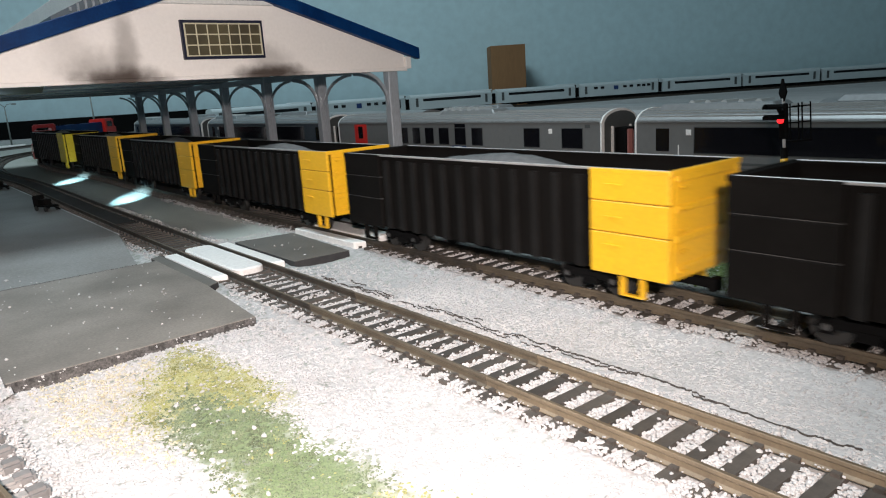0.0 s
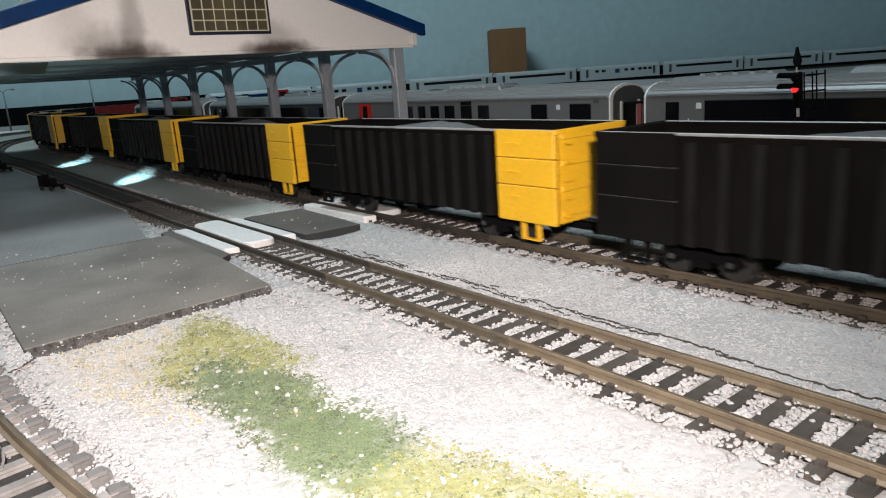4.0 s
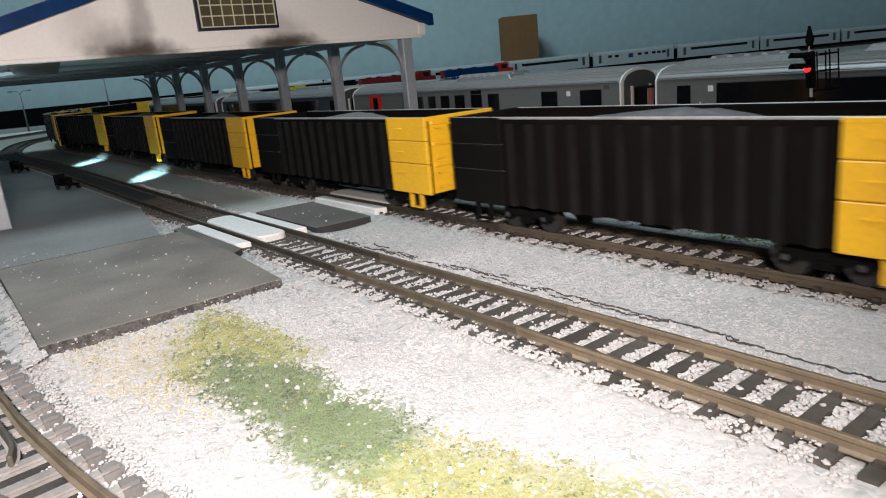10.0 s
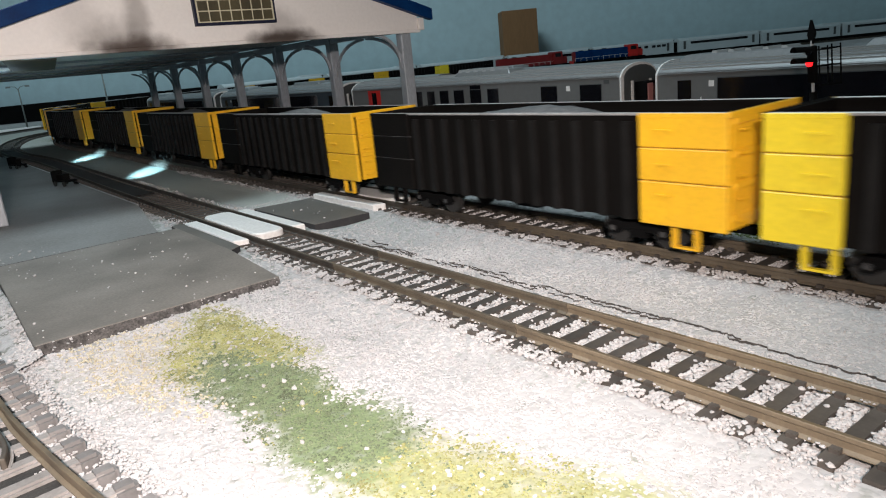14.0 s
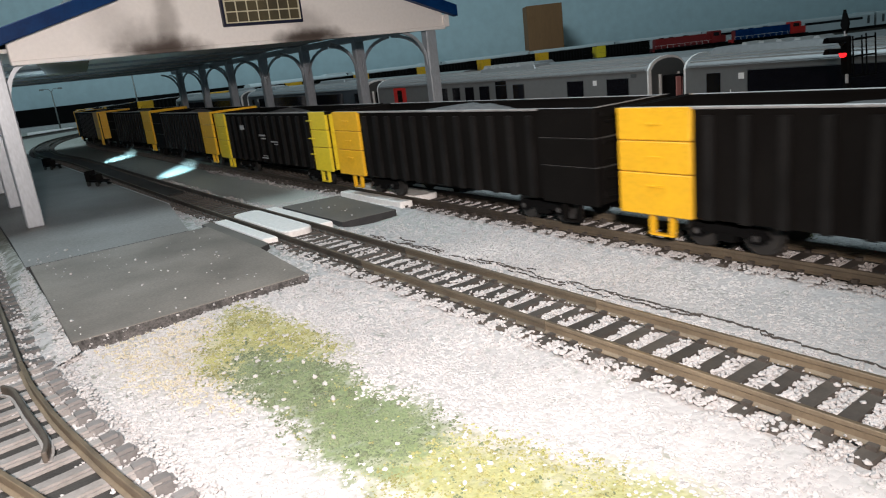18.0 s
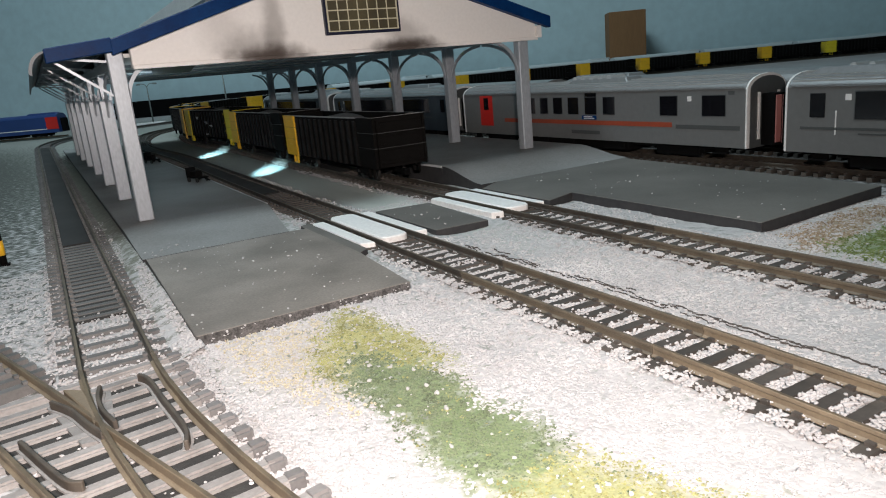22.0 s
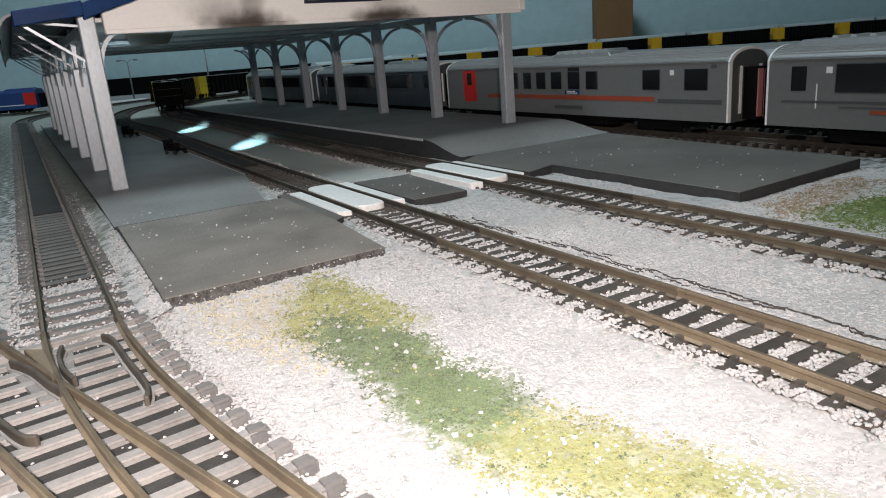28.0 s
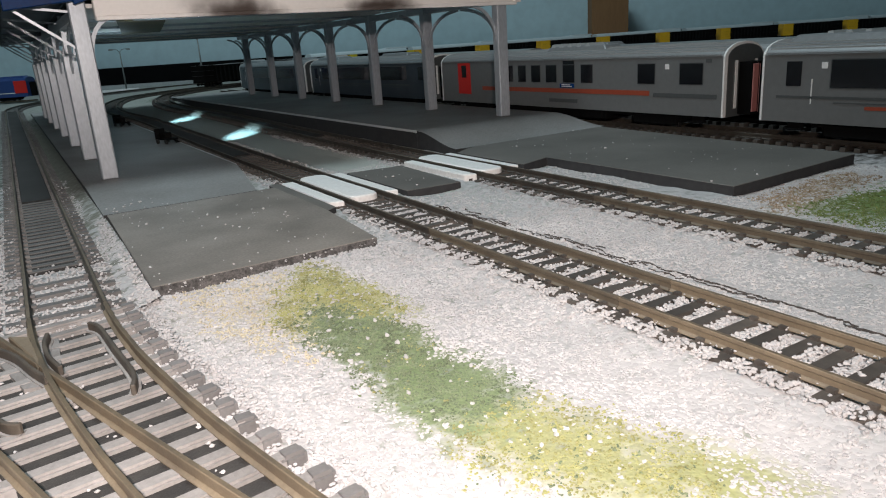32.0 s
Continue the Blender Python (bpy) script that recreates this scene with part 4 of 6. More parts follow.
            part("rim_end", Geo().box(min(e * (w + 0.0145), e * (w + 0.0225)), max(e * (w + 0.0145), e * (w + 0.0225)), ya, yb, hi - 0.010, hi + 0.0035), paint, rim, bevel=0.002)
        if marks and e < 0:
            for y0, z0, dy, dz in ((0.32, 0.345, 0.07, 0.030), (-0.02, 0.31, 0.10, 0.010), (-0.02, 0.292, 0.07, 0.007), (-0.20, 0.275, 0.10, 0.008), (-0.20, 0.262, 0.06, 0.005), (-0.02, 0.17, 0.10, 0.007), (-0.02, 0.185, 0.08, 0.004)):
                part("placard", Geo().box(e * (w + 0.0215), e * (w + 0.0205), y0, y0 + dy, z0, z0 + dz), M_POST, side)
    for s, paint in ((-1, tail), (1, lead)):
        panel = part("end_wall", Geo().box(-w + 0.006, w - 0.006, min(s * h, s * (h - 0.008)), max(s * h, s * (h - 0.008)), lo, hi), paint, car)
        part("end_lining", Geo().box(-w + 0.006, w - 0.006, min(s * (h - 0.0085), s * (h - 0.022)), max(s * (h - 0.0085), s * (h - 0.022)), lo, hi + 0.002), M_BLACK, panel)
        for k in range(4):
            z = lo + 0.02 + k * 0.085
            part("end_rib", Geo().box(-w + 0.01, w - 0.01, s * h - 0.005, s * h + 0.005, z, z + 0.022), paint, panel, bevel=0.003)
        for z in (0.266, 0.359) if paint is M_BLACK else ():
            part("end_seam", Geo().box(-w + 0.004, w - 0.004, s * h - 0.008, s * h + 0.008, z - 0.0014, z + 0.0014), M_SEAM, panel)
        part("end_rim", Geo().box(-w - 0.02, w + 0.02, s * h - 0.005, s * h + 0.006, hi - 0.012, hi + 0.0045), paint if paint is M_ORANGE and s < 0 else M_BLACK, panel, bevel=0.002)
        if paint is M_BLACK and s < 0:
            # thin pale strip: the glint along the black tail's top edge
            part("worn_edge", Geo().box(-w - 0.018, w + 0.018, s * h - 0.0045, s * h - 0.001, hi + 0.004, hi + 0.0062), M_RIM_GLINT, panel)
        for x in (-0.14, 0.11):
            lad = Geo()
            for k in range(5):
                lad.box(x, x + 0.03, s * (h + 0.014) - 0.003, s * (h + 0.014) + 0.003, lo + 0.02 + k * 0.06, lo + 0.027 + k * 0.06)
            part("grab_iron", lad, paint, panel)
        part("coupler", Geo().box(-0.014, 0.014, min(s * (h - 0.1), s * (h + 0.05)), max(s * (h - 0.1), s * (h + 0.05)), 0.098, 0.122).box(-0.02, 0.02, min(s * (h + 0.02), s * (h + 0.05)), max(s * (h + 0.02), s * (h + 0.05)), 0.09, 0.128), M_BLACK_MATT, car)
    part("underframe", Geo().box(-w + 0.01, w - 0.01, -h + 0.02, h - 0.02, lo - 0.004, lo + 0.03).box(-0.05, 0.05, -0.5, 0.5, 0.118, lo).box(-0.08, 0.05, -0.06, 0.06, 0.108, lo), M_BLACK_MATT, car)
    load, nx, ny = Geo(), 8, 30
    for j in range(ny + 1):
        for i in range(nx + 1):
            u, v = i / nx * 2 - 1, j / ny * 2 - 1
            bump_ = 0.018 * noise.noise(Vector((u * 1.2, v * 3.0, 2))) + 0.012 * noise.noise(Vector((u * 6, v * 26, 5)))
            load.v.append((u * (w - 0.008), v * (h - 0.03), 0.362 + (1 - u * u) * 0.098 * max(0.0, 1 - (v / 0.72) ** 2) + 0.6 * bump_ * (1 - v ** 8)))
    load.f = [(j * (nx + 1) + i, j * (nx + 1) + i + 1, (j + 1) * (nx + 1) + i + 1, (j + 1) * (nx + 1) + i) for j in range(ny) for i in range(nx)]
    part("coal_load", load, M_COAL, car, "grey heaped coal", smooth=True)
    for y in (-h + 0.32, h - 0.32):
        truck(car, y)
    return car


def locomotive(body, nose, label):
    """A long-hood diesel, its head towards +y."""
    loco = thing("diesel_locomotive", label, "locomotive", "locomotives of the coal train")
    h = 1.15
    part("frame", Geo().box(-0.16, 0.16, -h, h, 0.125, 0.165).box(-0.09, 0.09, -0.35, 0.35, 0.065, 0.125), M_BLACK_MATT, loco, bevel=0.004)
    hood = part("long_hood", Geo().box(-0.10, 0.10, -h + 0.08, 0.62, 0.165, 0.45), body, loco, bevel=0.012, segments=2)
    for i in range(9):
        for e in (-1, 1):
            part("hood_door", Geo().box(e * 0.1015 - 0.0015, e * 0.1015 + 0.0015, -h + 0.16 + i * 0.18, -h + 0.30 + i * 0.18, 0.19, 0.40), body, hood, bevel=0.001)
    for y in (-0.85, -0.55, -0.1):
        part("roof_fan", Geo().tube((0, y, 0.448), (0, y, 0.468), 0.07, n=18), M_BLACK_MATT, hood)
    cab = part("cab", Geo().box(-0.155, 0.155, 0.62, 0.93, 0.165, 0.505), nose, loco, bevel=0.016, segments=2)
    for e in (-1, 1):
        part("cab_window", Geo().box(e * 0.156 - 0.002, e * 0.156 + 0.002, 0.68, 0.86, 0.36, 0.46), M_GLASS, cab)
        part("windscreen", Geo().box(e * 0.075 - 0.055, e * 0.075 + 0.055, 0.929, 0.932, 0.36, 0.46), M_GLASS, cab)
        rail_ = Geo().bar([(e * 0.152, -h + 0.03, 0.26), (e * 0.152, 0.6, 0.26)], 0.006, 0.006)
        for i in range(10):
            rail_.box(e * 0.152 - 0.003, e * 0.152 + 0.003, -h + 0.04 + i * 0.18, -h + 0.046 + i * 0.18, 0.16, 0.26)
        part("handrail", rail_, M_WHITE, loco)
    part("short_hood", Geo().box(-0.10, 0.10, 0.93, h - 0.04, 0.165, 0.36), nose, loco, bevel=0.015, segments=2)
    part("end_sill", Geo().box(-0.15, 0.15, -h - 0.012, -h, 0.10, 0.20), nose, loco)
    part("rear_panel", Geo().box(-0.10, 0.10, -h + 0.06, -h + 0.08, 0.17, 0.44), M_DULL_RED, loco)
    for s in (-1, 1):
        part("coupler", Geo().box(-0.016, 0.016, min(s * h, s * (h + 0.06)), max(s * h, s * (h + 0.06)), 0.095, 0.125), M_BLACK_MATT, loco)
    for y in (-0.72, 0.72):
        truck(loco, y)
    return loco


def coal_train():
    """All cars with the place of their middles at the start, from the head."""
    cars = []
    plain = gondola(M_BLACK, M_ORANGE)
    first = gondola(M_BLACK, M_LEMON)
    odd = gondola(M_LEMON, M_LEMON, True, 1.74, 0.19)
    turned = gondola(M_ORANGE, M_BLACK, False, 1.74, 0.25)
    made = {"plain": [plain], "first": [first], "odd": [odd], "turned": [turned]}
    order = ["first"] + ["plain"] * 12 + ["odd", "turned", "turned"]
    for i, kind in enumerate(order):
        free = made[kind]
        car = free.pop() if free else copy_thing({"plain": plain, "first": first, "odd": odd, "turned": turned}[kind], Matrix())
        cars.append((car, LEAD - CAR_PITCH * i + (1.665 if i < 13 else 1.74) / 2))
    nose = LEAD + 1.80
    cars.append((locomotive(M_DULL_RED, M_DULL_RED, "red diesel locomotive with a white handrail, second in the coal train"), nose + 1.2))
    cars.append((locomotive(M_BLUE, M_RED, "dark blue diesel locomotive with a red cab, leading the coal train"), nose + 3.65))
    return cars


TRAIN = coal_train()


# ---- parked passenger coaches ----
M_PINK = material("faded_red_paint", (0.34, 0.12, 0.11), 0.5, second=(0.42, 0.22, 0.20), scale=60, fine=700)
M_RIB = material("pale_roof_rib", (0.36, 0.365, 0.36), 0.35, 0.2, second=(0.28, 0.285, 0.28), scale=30, fine=700)
# slate-blue livery whose tones also hold the shade under the station roof
M_SLATE = material("shaded_slate_coach_paint", (0.040, 0.054, 0.068), 0.3, 0.1, second=(0.022, 0.031, 0.040), scale=40, fine=500, amount=0.8)
M_SLATE_ROOF = material("shaded_slate_roof_paint", (0.12, 0.14, 0.15), 0.45, 0.1, second=(0.17, 0.19, 0.195), scale=30, fine=500, amount=0.8)


def coach_shell(y0, y1, w=0.165, lo=0.125, eave=0.457, top=0.528):
    pts = [(-w, lo), (-w, eave)]
    pts += [(-w * math.cos(radians(a)) * (0.97 if a else 1), eave + (top - eave) * math.sin(radians(a))) for a in (12, 30, 50, 70, 90, 110, 130, 150, 168)]
    pts += [(w, eave), (w, lo)]
    return Geo().extrude_y(pts, y0, y1)


def bogie(parent, y):
    g = Geo().box(-0.13, 0.13, y - 0.19, y + 0.19, 0.075, 0.105)
    for e in (-1, 1):
        g.box(e * 0.135 - 0.012, e * 0.135 + 0.012, y - 0.17, y + 0.17, 0.06, 0.115)
    b = part("bogie", g, M_BLACK_MATT, parent, bevel=0.004)
    for e in (-1, 1):
        for d in (-0.12, 0.12):
            part("wheel", Geo().tube((e * 0.078, y + d, 0.096), (e * 0.098, y + d, 0.096), 0.053, n=16), M_WHEEL, b)


def coach(kind, label, group, body, roof, length=2.95, detail=True):
    """A coach with its middle at the origin; kind: restaurant or saloon."""
    c = thing("passenger_coach", label, "railway coach", group)
    h = length / 2
    shell = part("body", coach_shell(-h, h), body, c)
    shell.data.materials.append(roof)
    for poly in shell.data.polygons:
        if poly.normal.z > 0.2 or (poly.center.z > 0.465 * U and abs(poly.normal.y) < 0.5):
            poly.material_index = 1
    part("underframe", Geo().box(-0.12, 0.12, -h + 0.25, h - 0.25, 0.10, 0.126).box(-0.14, 0.14, -0.55, 0.55, 0.062, 0.126), M_BLACK_MATT, c, bevel=0.004)
    for y in (-h + 0.5, h - 0.5):
        bogie(c, y)
    for s in (-1, 1):
        part("gangway", Geo().box(-0.055, 0.055, min(s * h, s * (h + 0.1)), max(s * h, s * (h + 0.1)), 0.135, 0.42), M_BLACK_MATT, c)
        part("gangway_frame", Geo().box(-0.050, -0.005, min(s * (h + 0.1005), s * (h + 0.108)), max(s * (h + 0.1005), s * (h + 0.108)), 0.15, 0.41), M_PINK if detail else M_BLACK_MATT, c, bevel=0.002)
    if kind == "restaurant":
        unit = part("roof_unit", Geo().hexa([(-0.09, -0.50, 0.510), (0.09, -0.50, 0.510), (0.09, 0.12, 0.510), (-0.09, 0.12, 0.510), (-0.07, -0.46, 0.548), (0.07, -0.46, 0.548), (0.07, 0.08, 0.548), (-0.07, 0.08, 0.548)]), roof, c, bevel=0.006)
    else:
        unit = part("roof_unit", Geo().hexa([(-0.10, 0.72, 0.510), (0.10, 0.72, 0.510), (0.10, 1.40, 0.510), (-0.10, 1.40, 0.510), (-0.08, 0.76, 0.550), (0.08, 0.76, 0.550), (0.08, 1.36, 0.550), (-0.08, 1.36, 0.550)]), roof, c, bevel=0.006)
    if not detail:
        return c
    y0, n = (-0.34, 5) if kind == "restaurant" else (0.80, 5)
    for i in range(n):
        y = y0 + i * 0.09
        part("louvre", Geo().hexa([(-0.078, y, 0.530), (0.078, y, 0.530), (0.078, y + 0.06, 0.530), (-0.078, y + 0.06, 0.530), (-0.066, y + 0.03, 0.562), (0.066, y + 0.03, 0.562), (0.066, y + 0.05, 0.562), (-0.066, y + 0.05, 0.562)]), M_RIB, unit)
    for e in (-1, 1):
        x = e * 0.1655

        def plate(name, y0, y1, z0, z1, paint, out=0.0015, parent=shell, tag=""):
            return part(name, Geo().box(min(x, x + e * out), max(x, x + e * out), y0, y1, z0, z1), paint, parent, tag)

        if kind == "restaurant":
            for y0, y1 in ((-1.34, -1.18), (-0.99, -0.855), (-0.45, -0.34), (-0.27, -0.155), (-0.08, 0.03), (0.10, 0.20), (0.27, 0.36), (0.43, 0.52)):
                plate("window_frame", y0 - 0.005, y1 + 0.005, 0.301, 0.426, M_DARK_STRIPE, 0.001)
                plate("window", y0, y1, 0.305, 0.422, M_GLASS, 0.002)
            plate("window", -0.27, -0.155, 0.427, 0.452, M_GLASS)
            door = plate("door", 1.02, 1.21, 0.195, 0.45, M_RED, 0.003, tag="bright red passenger door")
            part("door_window", Geo().box(min(x + e * 0.003, x + e * 0.0045), max(x + e * 0.003, x + e * 0.0045), 1.08, 1.15, 0.33, 0.43), M_GLASS, door)
            plate("stripe", -0.95, 0.85, 0.232, 0.262, M_STRIPE)
            plate("stripe", -1.44, -0.98, 0.225, 0.25, M_DARK_STRIPE)
            sign = plate("route_sign", -0.27, -0.12, 0.268, 0.296, M_BLUE, 0.0025)
            for k in range(2):
                part("lettering", Geo().box(min(x + e * 0.0025, x + e * 0.0035), max(x + e * 0.0025, x + e * 0.0035), -0.25 + k * 0.02, -0.14, 0.274 + k * 0.011, 0.280 + k * 0.011), M_WHITE, sign)
            plate("vent_grille", -0.30, 0.0, 0.165, 0.19, M_DARK_STRIPE)
            plate("small_panel", -1.40, -1.36, 0.425, 0.446, M_DARK_STRIPE)
            plate("notice", -1.10, -1.07, 0.39, 0.42, M_WHITE)
        else:
            plate("window_frame", -1.055, 1.125, 0.295, 0.435, M_DARK_STRIPE, 0.001)
            plate("window_band", -1.05, 1.12, 0.30, 0.43, M_GLASS, 0.002)
            plate("door_window", 1.27, 1.35, 0.305, 0.425, M_GLASS)
            plate("door_window", -1.36, -1.28, 0.305, 0.425, M_GLASS)
            if body is M_SILVER:
                plate("stripe", -1.30, 0.95, 0.20, 0.216, M_STRIPE)
            plate("stripe", -1.1, 1.40, 0.245, 0.258, M_DARK_STRIPE)
            plate("stripe", -0.9, 1.1, 0.225, 0.232, M_DARK_STRIPE)
            plate("door_handle", 1.21, 1.216, 0.22, 0.34, M_WHITE)
            plate("notice", 1.14, 1.17, 0.39, 0.42, M_WHITE)
        for y in (-1.30, 1.30):
            part("door_step", Geo().box(min(e * 0.13, e * 0.162), max(e * 0.13, e * 0.162), y - 0.05, y + 0.05, 0.085, 0.095).box(min(e * 0.135, e * 0.14), max(e * 0.135, e * 0.14), y - 0.045, y + 0.045, 0.09, 0.125), M_BLACK_MATT, c)
        for y in (-0.42, 0.10, 0.40):
            part("battery_box", Geo().box(min(e * 0.10, e * 0.152), max(e * 0.10, e * 0.152), y - 0.10, y + 0.10, 0.068, 0.122), M_BLACK_MATT, c, bevel=0.004)
        for k in range(5):
            a = radians(25 + 13 * k)
            bx, bz = e * 0.160 * math.cos(a), 0.457 + 0.071 * math.sin(a)
            part("roof_rib", Geo().box(bx - 0.002, bx + 0.002, -1.46, 1.46, bz - 0.004, bz + 0.0035), M_RIB, shell)
        for z in (0.462,):
            part("roof_bead", Geo().box(min(e * (0.166 - (z - 0.462) * 0.55), e * (0.172 - (z - 0.462) * 0.55)), max(e * (0.166 - (z - 0.462) * 0.55), e * (0.172 - (z - 0.462) * 0.55)), -1.46, 1.46, z, z + 0.005), M_SILVER_ROOF, shell)
    for s in (-1, 1):
        rim = part("end_rim", coach_shell(min(s * h, s * (h + 0.011)), max(s * h, s * (h + 0.011)), w=0.168, top=0.531), M_WHITE, c, "bright white coach end moulding")
        part("end_wall", coach_shell(min(s * (h + 0.0165), s * (h + 0.020)), max(s * (h + 0.0165), s * (h + 0.020)), w=0.150, top=0.516), M_DARK_STRIPE, c)
        for x, paint in ((-0.085, M_WHITE), (0.085, M_WHITE)):
            part("end_strip", Geo().box(x - 0.008, x + 0.008, min(s * (h + 0.0205), s * (h + 0.028)), max(s * (h + 0.0205), s * (h + 0.028)), 0.17, 0.43), paint, rim)
    return c


ROW = "coaches on the siding"
restaurant = coach("restaurant", "silver restaurant coach with orange stripe and red door", ROW, M_SILVER, M_SILVER_ROOF)
restaurant.matrix_basis = pose(CX * U, 4.10 * U, 0.006 * U)
saloon = coach("saloon", "silver saloon coach with long dark window band", ROW, M_SILVER, M_SILVER_ROOF)
saloon.matrix_basis = pose(CX * U, 0.90 * U, 0.006 * U)
slate = coach("saloon", "slate-blue saloon coach with long dark window band beside the platform", ROW, M_SLATE, M_SLATE_ROOF)
slate.matrix_basis = pose(CX * U, 7.30 * U, 0.006 * U)
copy_thing(slate, pose(CX * U, 10.5 * U, 0.006 * U))
back = coach("saloon", "pale grey coach standing behind the front row", "coaches on the back siding", M_SILVER_ROOF, M_SILVER_ROOF, detail=False)
back.matrix_basis = pose((CX + 0.55) * U, 0.2 * U, 0.006 * U)
for y in (3.4, 6.6, 9.8):
    copy_thing(back, pose((CX + 0.55) * U, y * U, 0.006 * U))
M_PALE = material("pale_white_coach_paint", (0.54, 0.60, 0.61), 0.45, second=(0.45, 0.51, 0.53), scale=12, fine=500)


def pale_coach(buffet):
    """A white coach far off on the outer loop, with a dark window band or a buffet's small windows."""
    words = "white buffet coach with small windows and a blue emblem" if buffet else "white coach with a dark window band on the outer loop"
    c = coach("saloon", words, "white coaches on the outer loop", M_PALE, M_PALE, 2.62, detail=False)
    for e in (-1, 1):
        def plate(name, y0, y1, z0, z1, paint):
            part(name, Geo().box(min(e * 0.165, e * 0.1675), max(e * 0.165, e * 0.1675), y0, y1, z0, z1), paint, c)

        if buffet:
            for y in (-0.80, -0.58, 0.17, 0.39, 0.64, 0.81, 0.98):
                plate("window", y - 0.06, y + 0.06, 0.335, 0.405, M_GLASS)
            plate("emblem", -0.20, -0.05, 0.29, 0.41, M_BLUE_COACH)
        else:
            plate("window_band", -0.93, 0.93, 0.34, 0.41, M_GLASS)
        for y in (-1.16, 1.08):
            plate("door", y, y + 0.08, 0.20, 0.43, M_DARK_STRIPE)
    return c


M_BLUE_COACH = material("blue_coach_paint", (0.02, 0.05, 0.17), 0.4, second=(0.015, 0.04, 0.13), scale=20, fine=500)
white, buffet_car = pale_coach(False), pale_coach(True)
for i in range(10):
    p, h = route(18.68 + i * 2.72, -BX)
    m = pose(p.x * U, p.y * U, (p.z + 0.006) * U, 0, 0, -math.degrees(h))
    kind = buffet_car if i in (1, 4) else white
    if i < 2:
        kind.matrix_basis = m
    else:
        copy_thing(kind, m)


# ---- things along the wall and round the tracks ----
solid("fascia_board", slab_between(-14.6, 24, 22.6, 22.8, -0.02, 0.55), M_BLACK_MATT, "long black board standing at the foot of the wall", "board", kind="structure")
p = at_wall(2.75, 22.0)
solid("carton", Geo().box(-0.54, 0.54, -0.45, 0.45, -0.004, 1.90), M_CARTON, "brown cardboard box standing against the wall", "box", at=(p.x, p.y, 0), turn=-35, bevel=0.01)

M_GLOW = material("red_signal_lamp", (1.0, 0.012, 0.016), 0.3, emit=2.6)


def blue_coach():
    c = coach("saloon", "dark blue coach with red ends parked by the far wall", "blue coaches by the wall", M_BLUE_COACH, M_BLUE_COACH, 2.9, detail=False)
    for e in (-1, 1):
        part("white_stripe", Geo().box(min(e * 0.165, e * 0.168), max(e * 0.165, e * 0.168), -1.2, 1.2, 0.20, 0.215), M_WHITE, c)
        for s in (-1, 1):
            ya, yb = sorted((s * 1.18, s * 1.455))
            part("red_panel", Geo().box(min(e * 0.165, e * 0.1695), max(e * 0.165, e * 0.1695), ya, yb, 0.20, 0.45), M_RED, c)
    return c


blue = blue_coach()
for i, a in enumerate((-12.07, -15.17)):
    p = at_wall(a, 13.93)
    m = pose(p.x * U, p.y * U, 0, 0, 0, -125)
    if i == 0:
        blue.matrix_basis = m
    else:
        copy_thing(blue, m)
far_rails = thing("track", "dark track under the blue coaches by the wall", "railway track", "tracks of the layout", "structure")
for side in (-0.0873, 0.0873):
    rail([at_wall(-24, 13.93 + side), at_wall(-18, 13.93 + side), at_wall(-10.6, 13.93 + side)], "rail", far_rails)


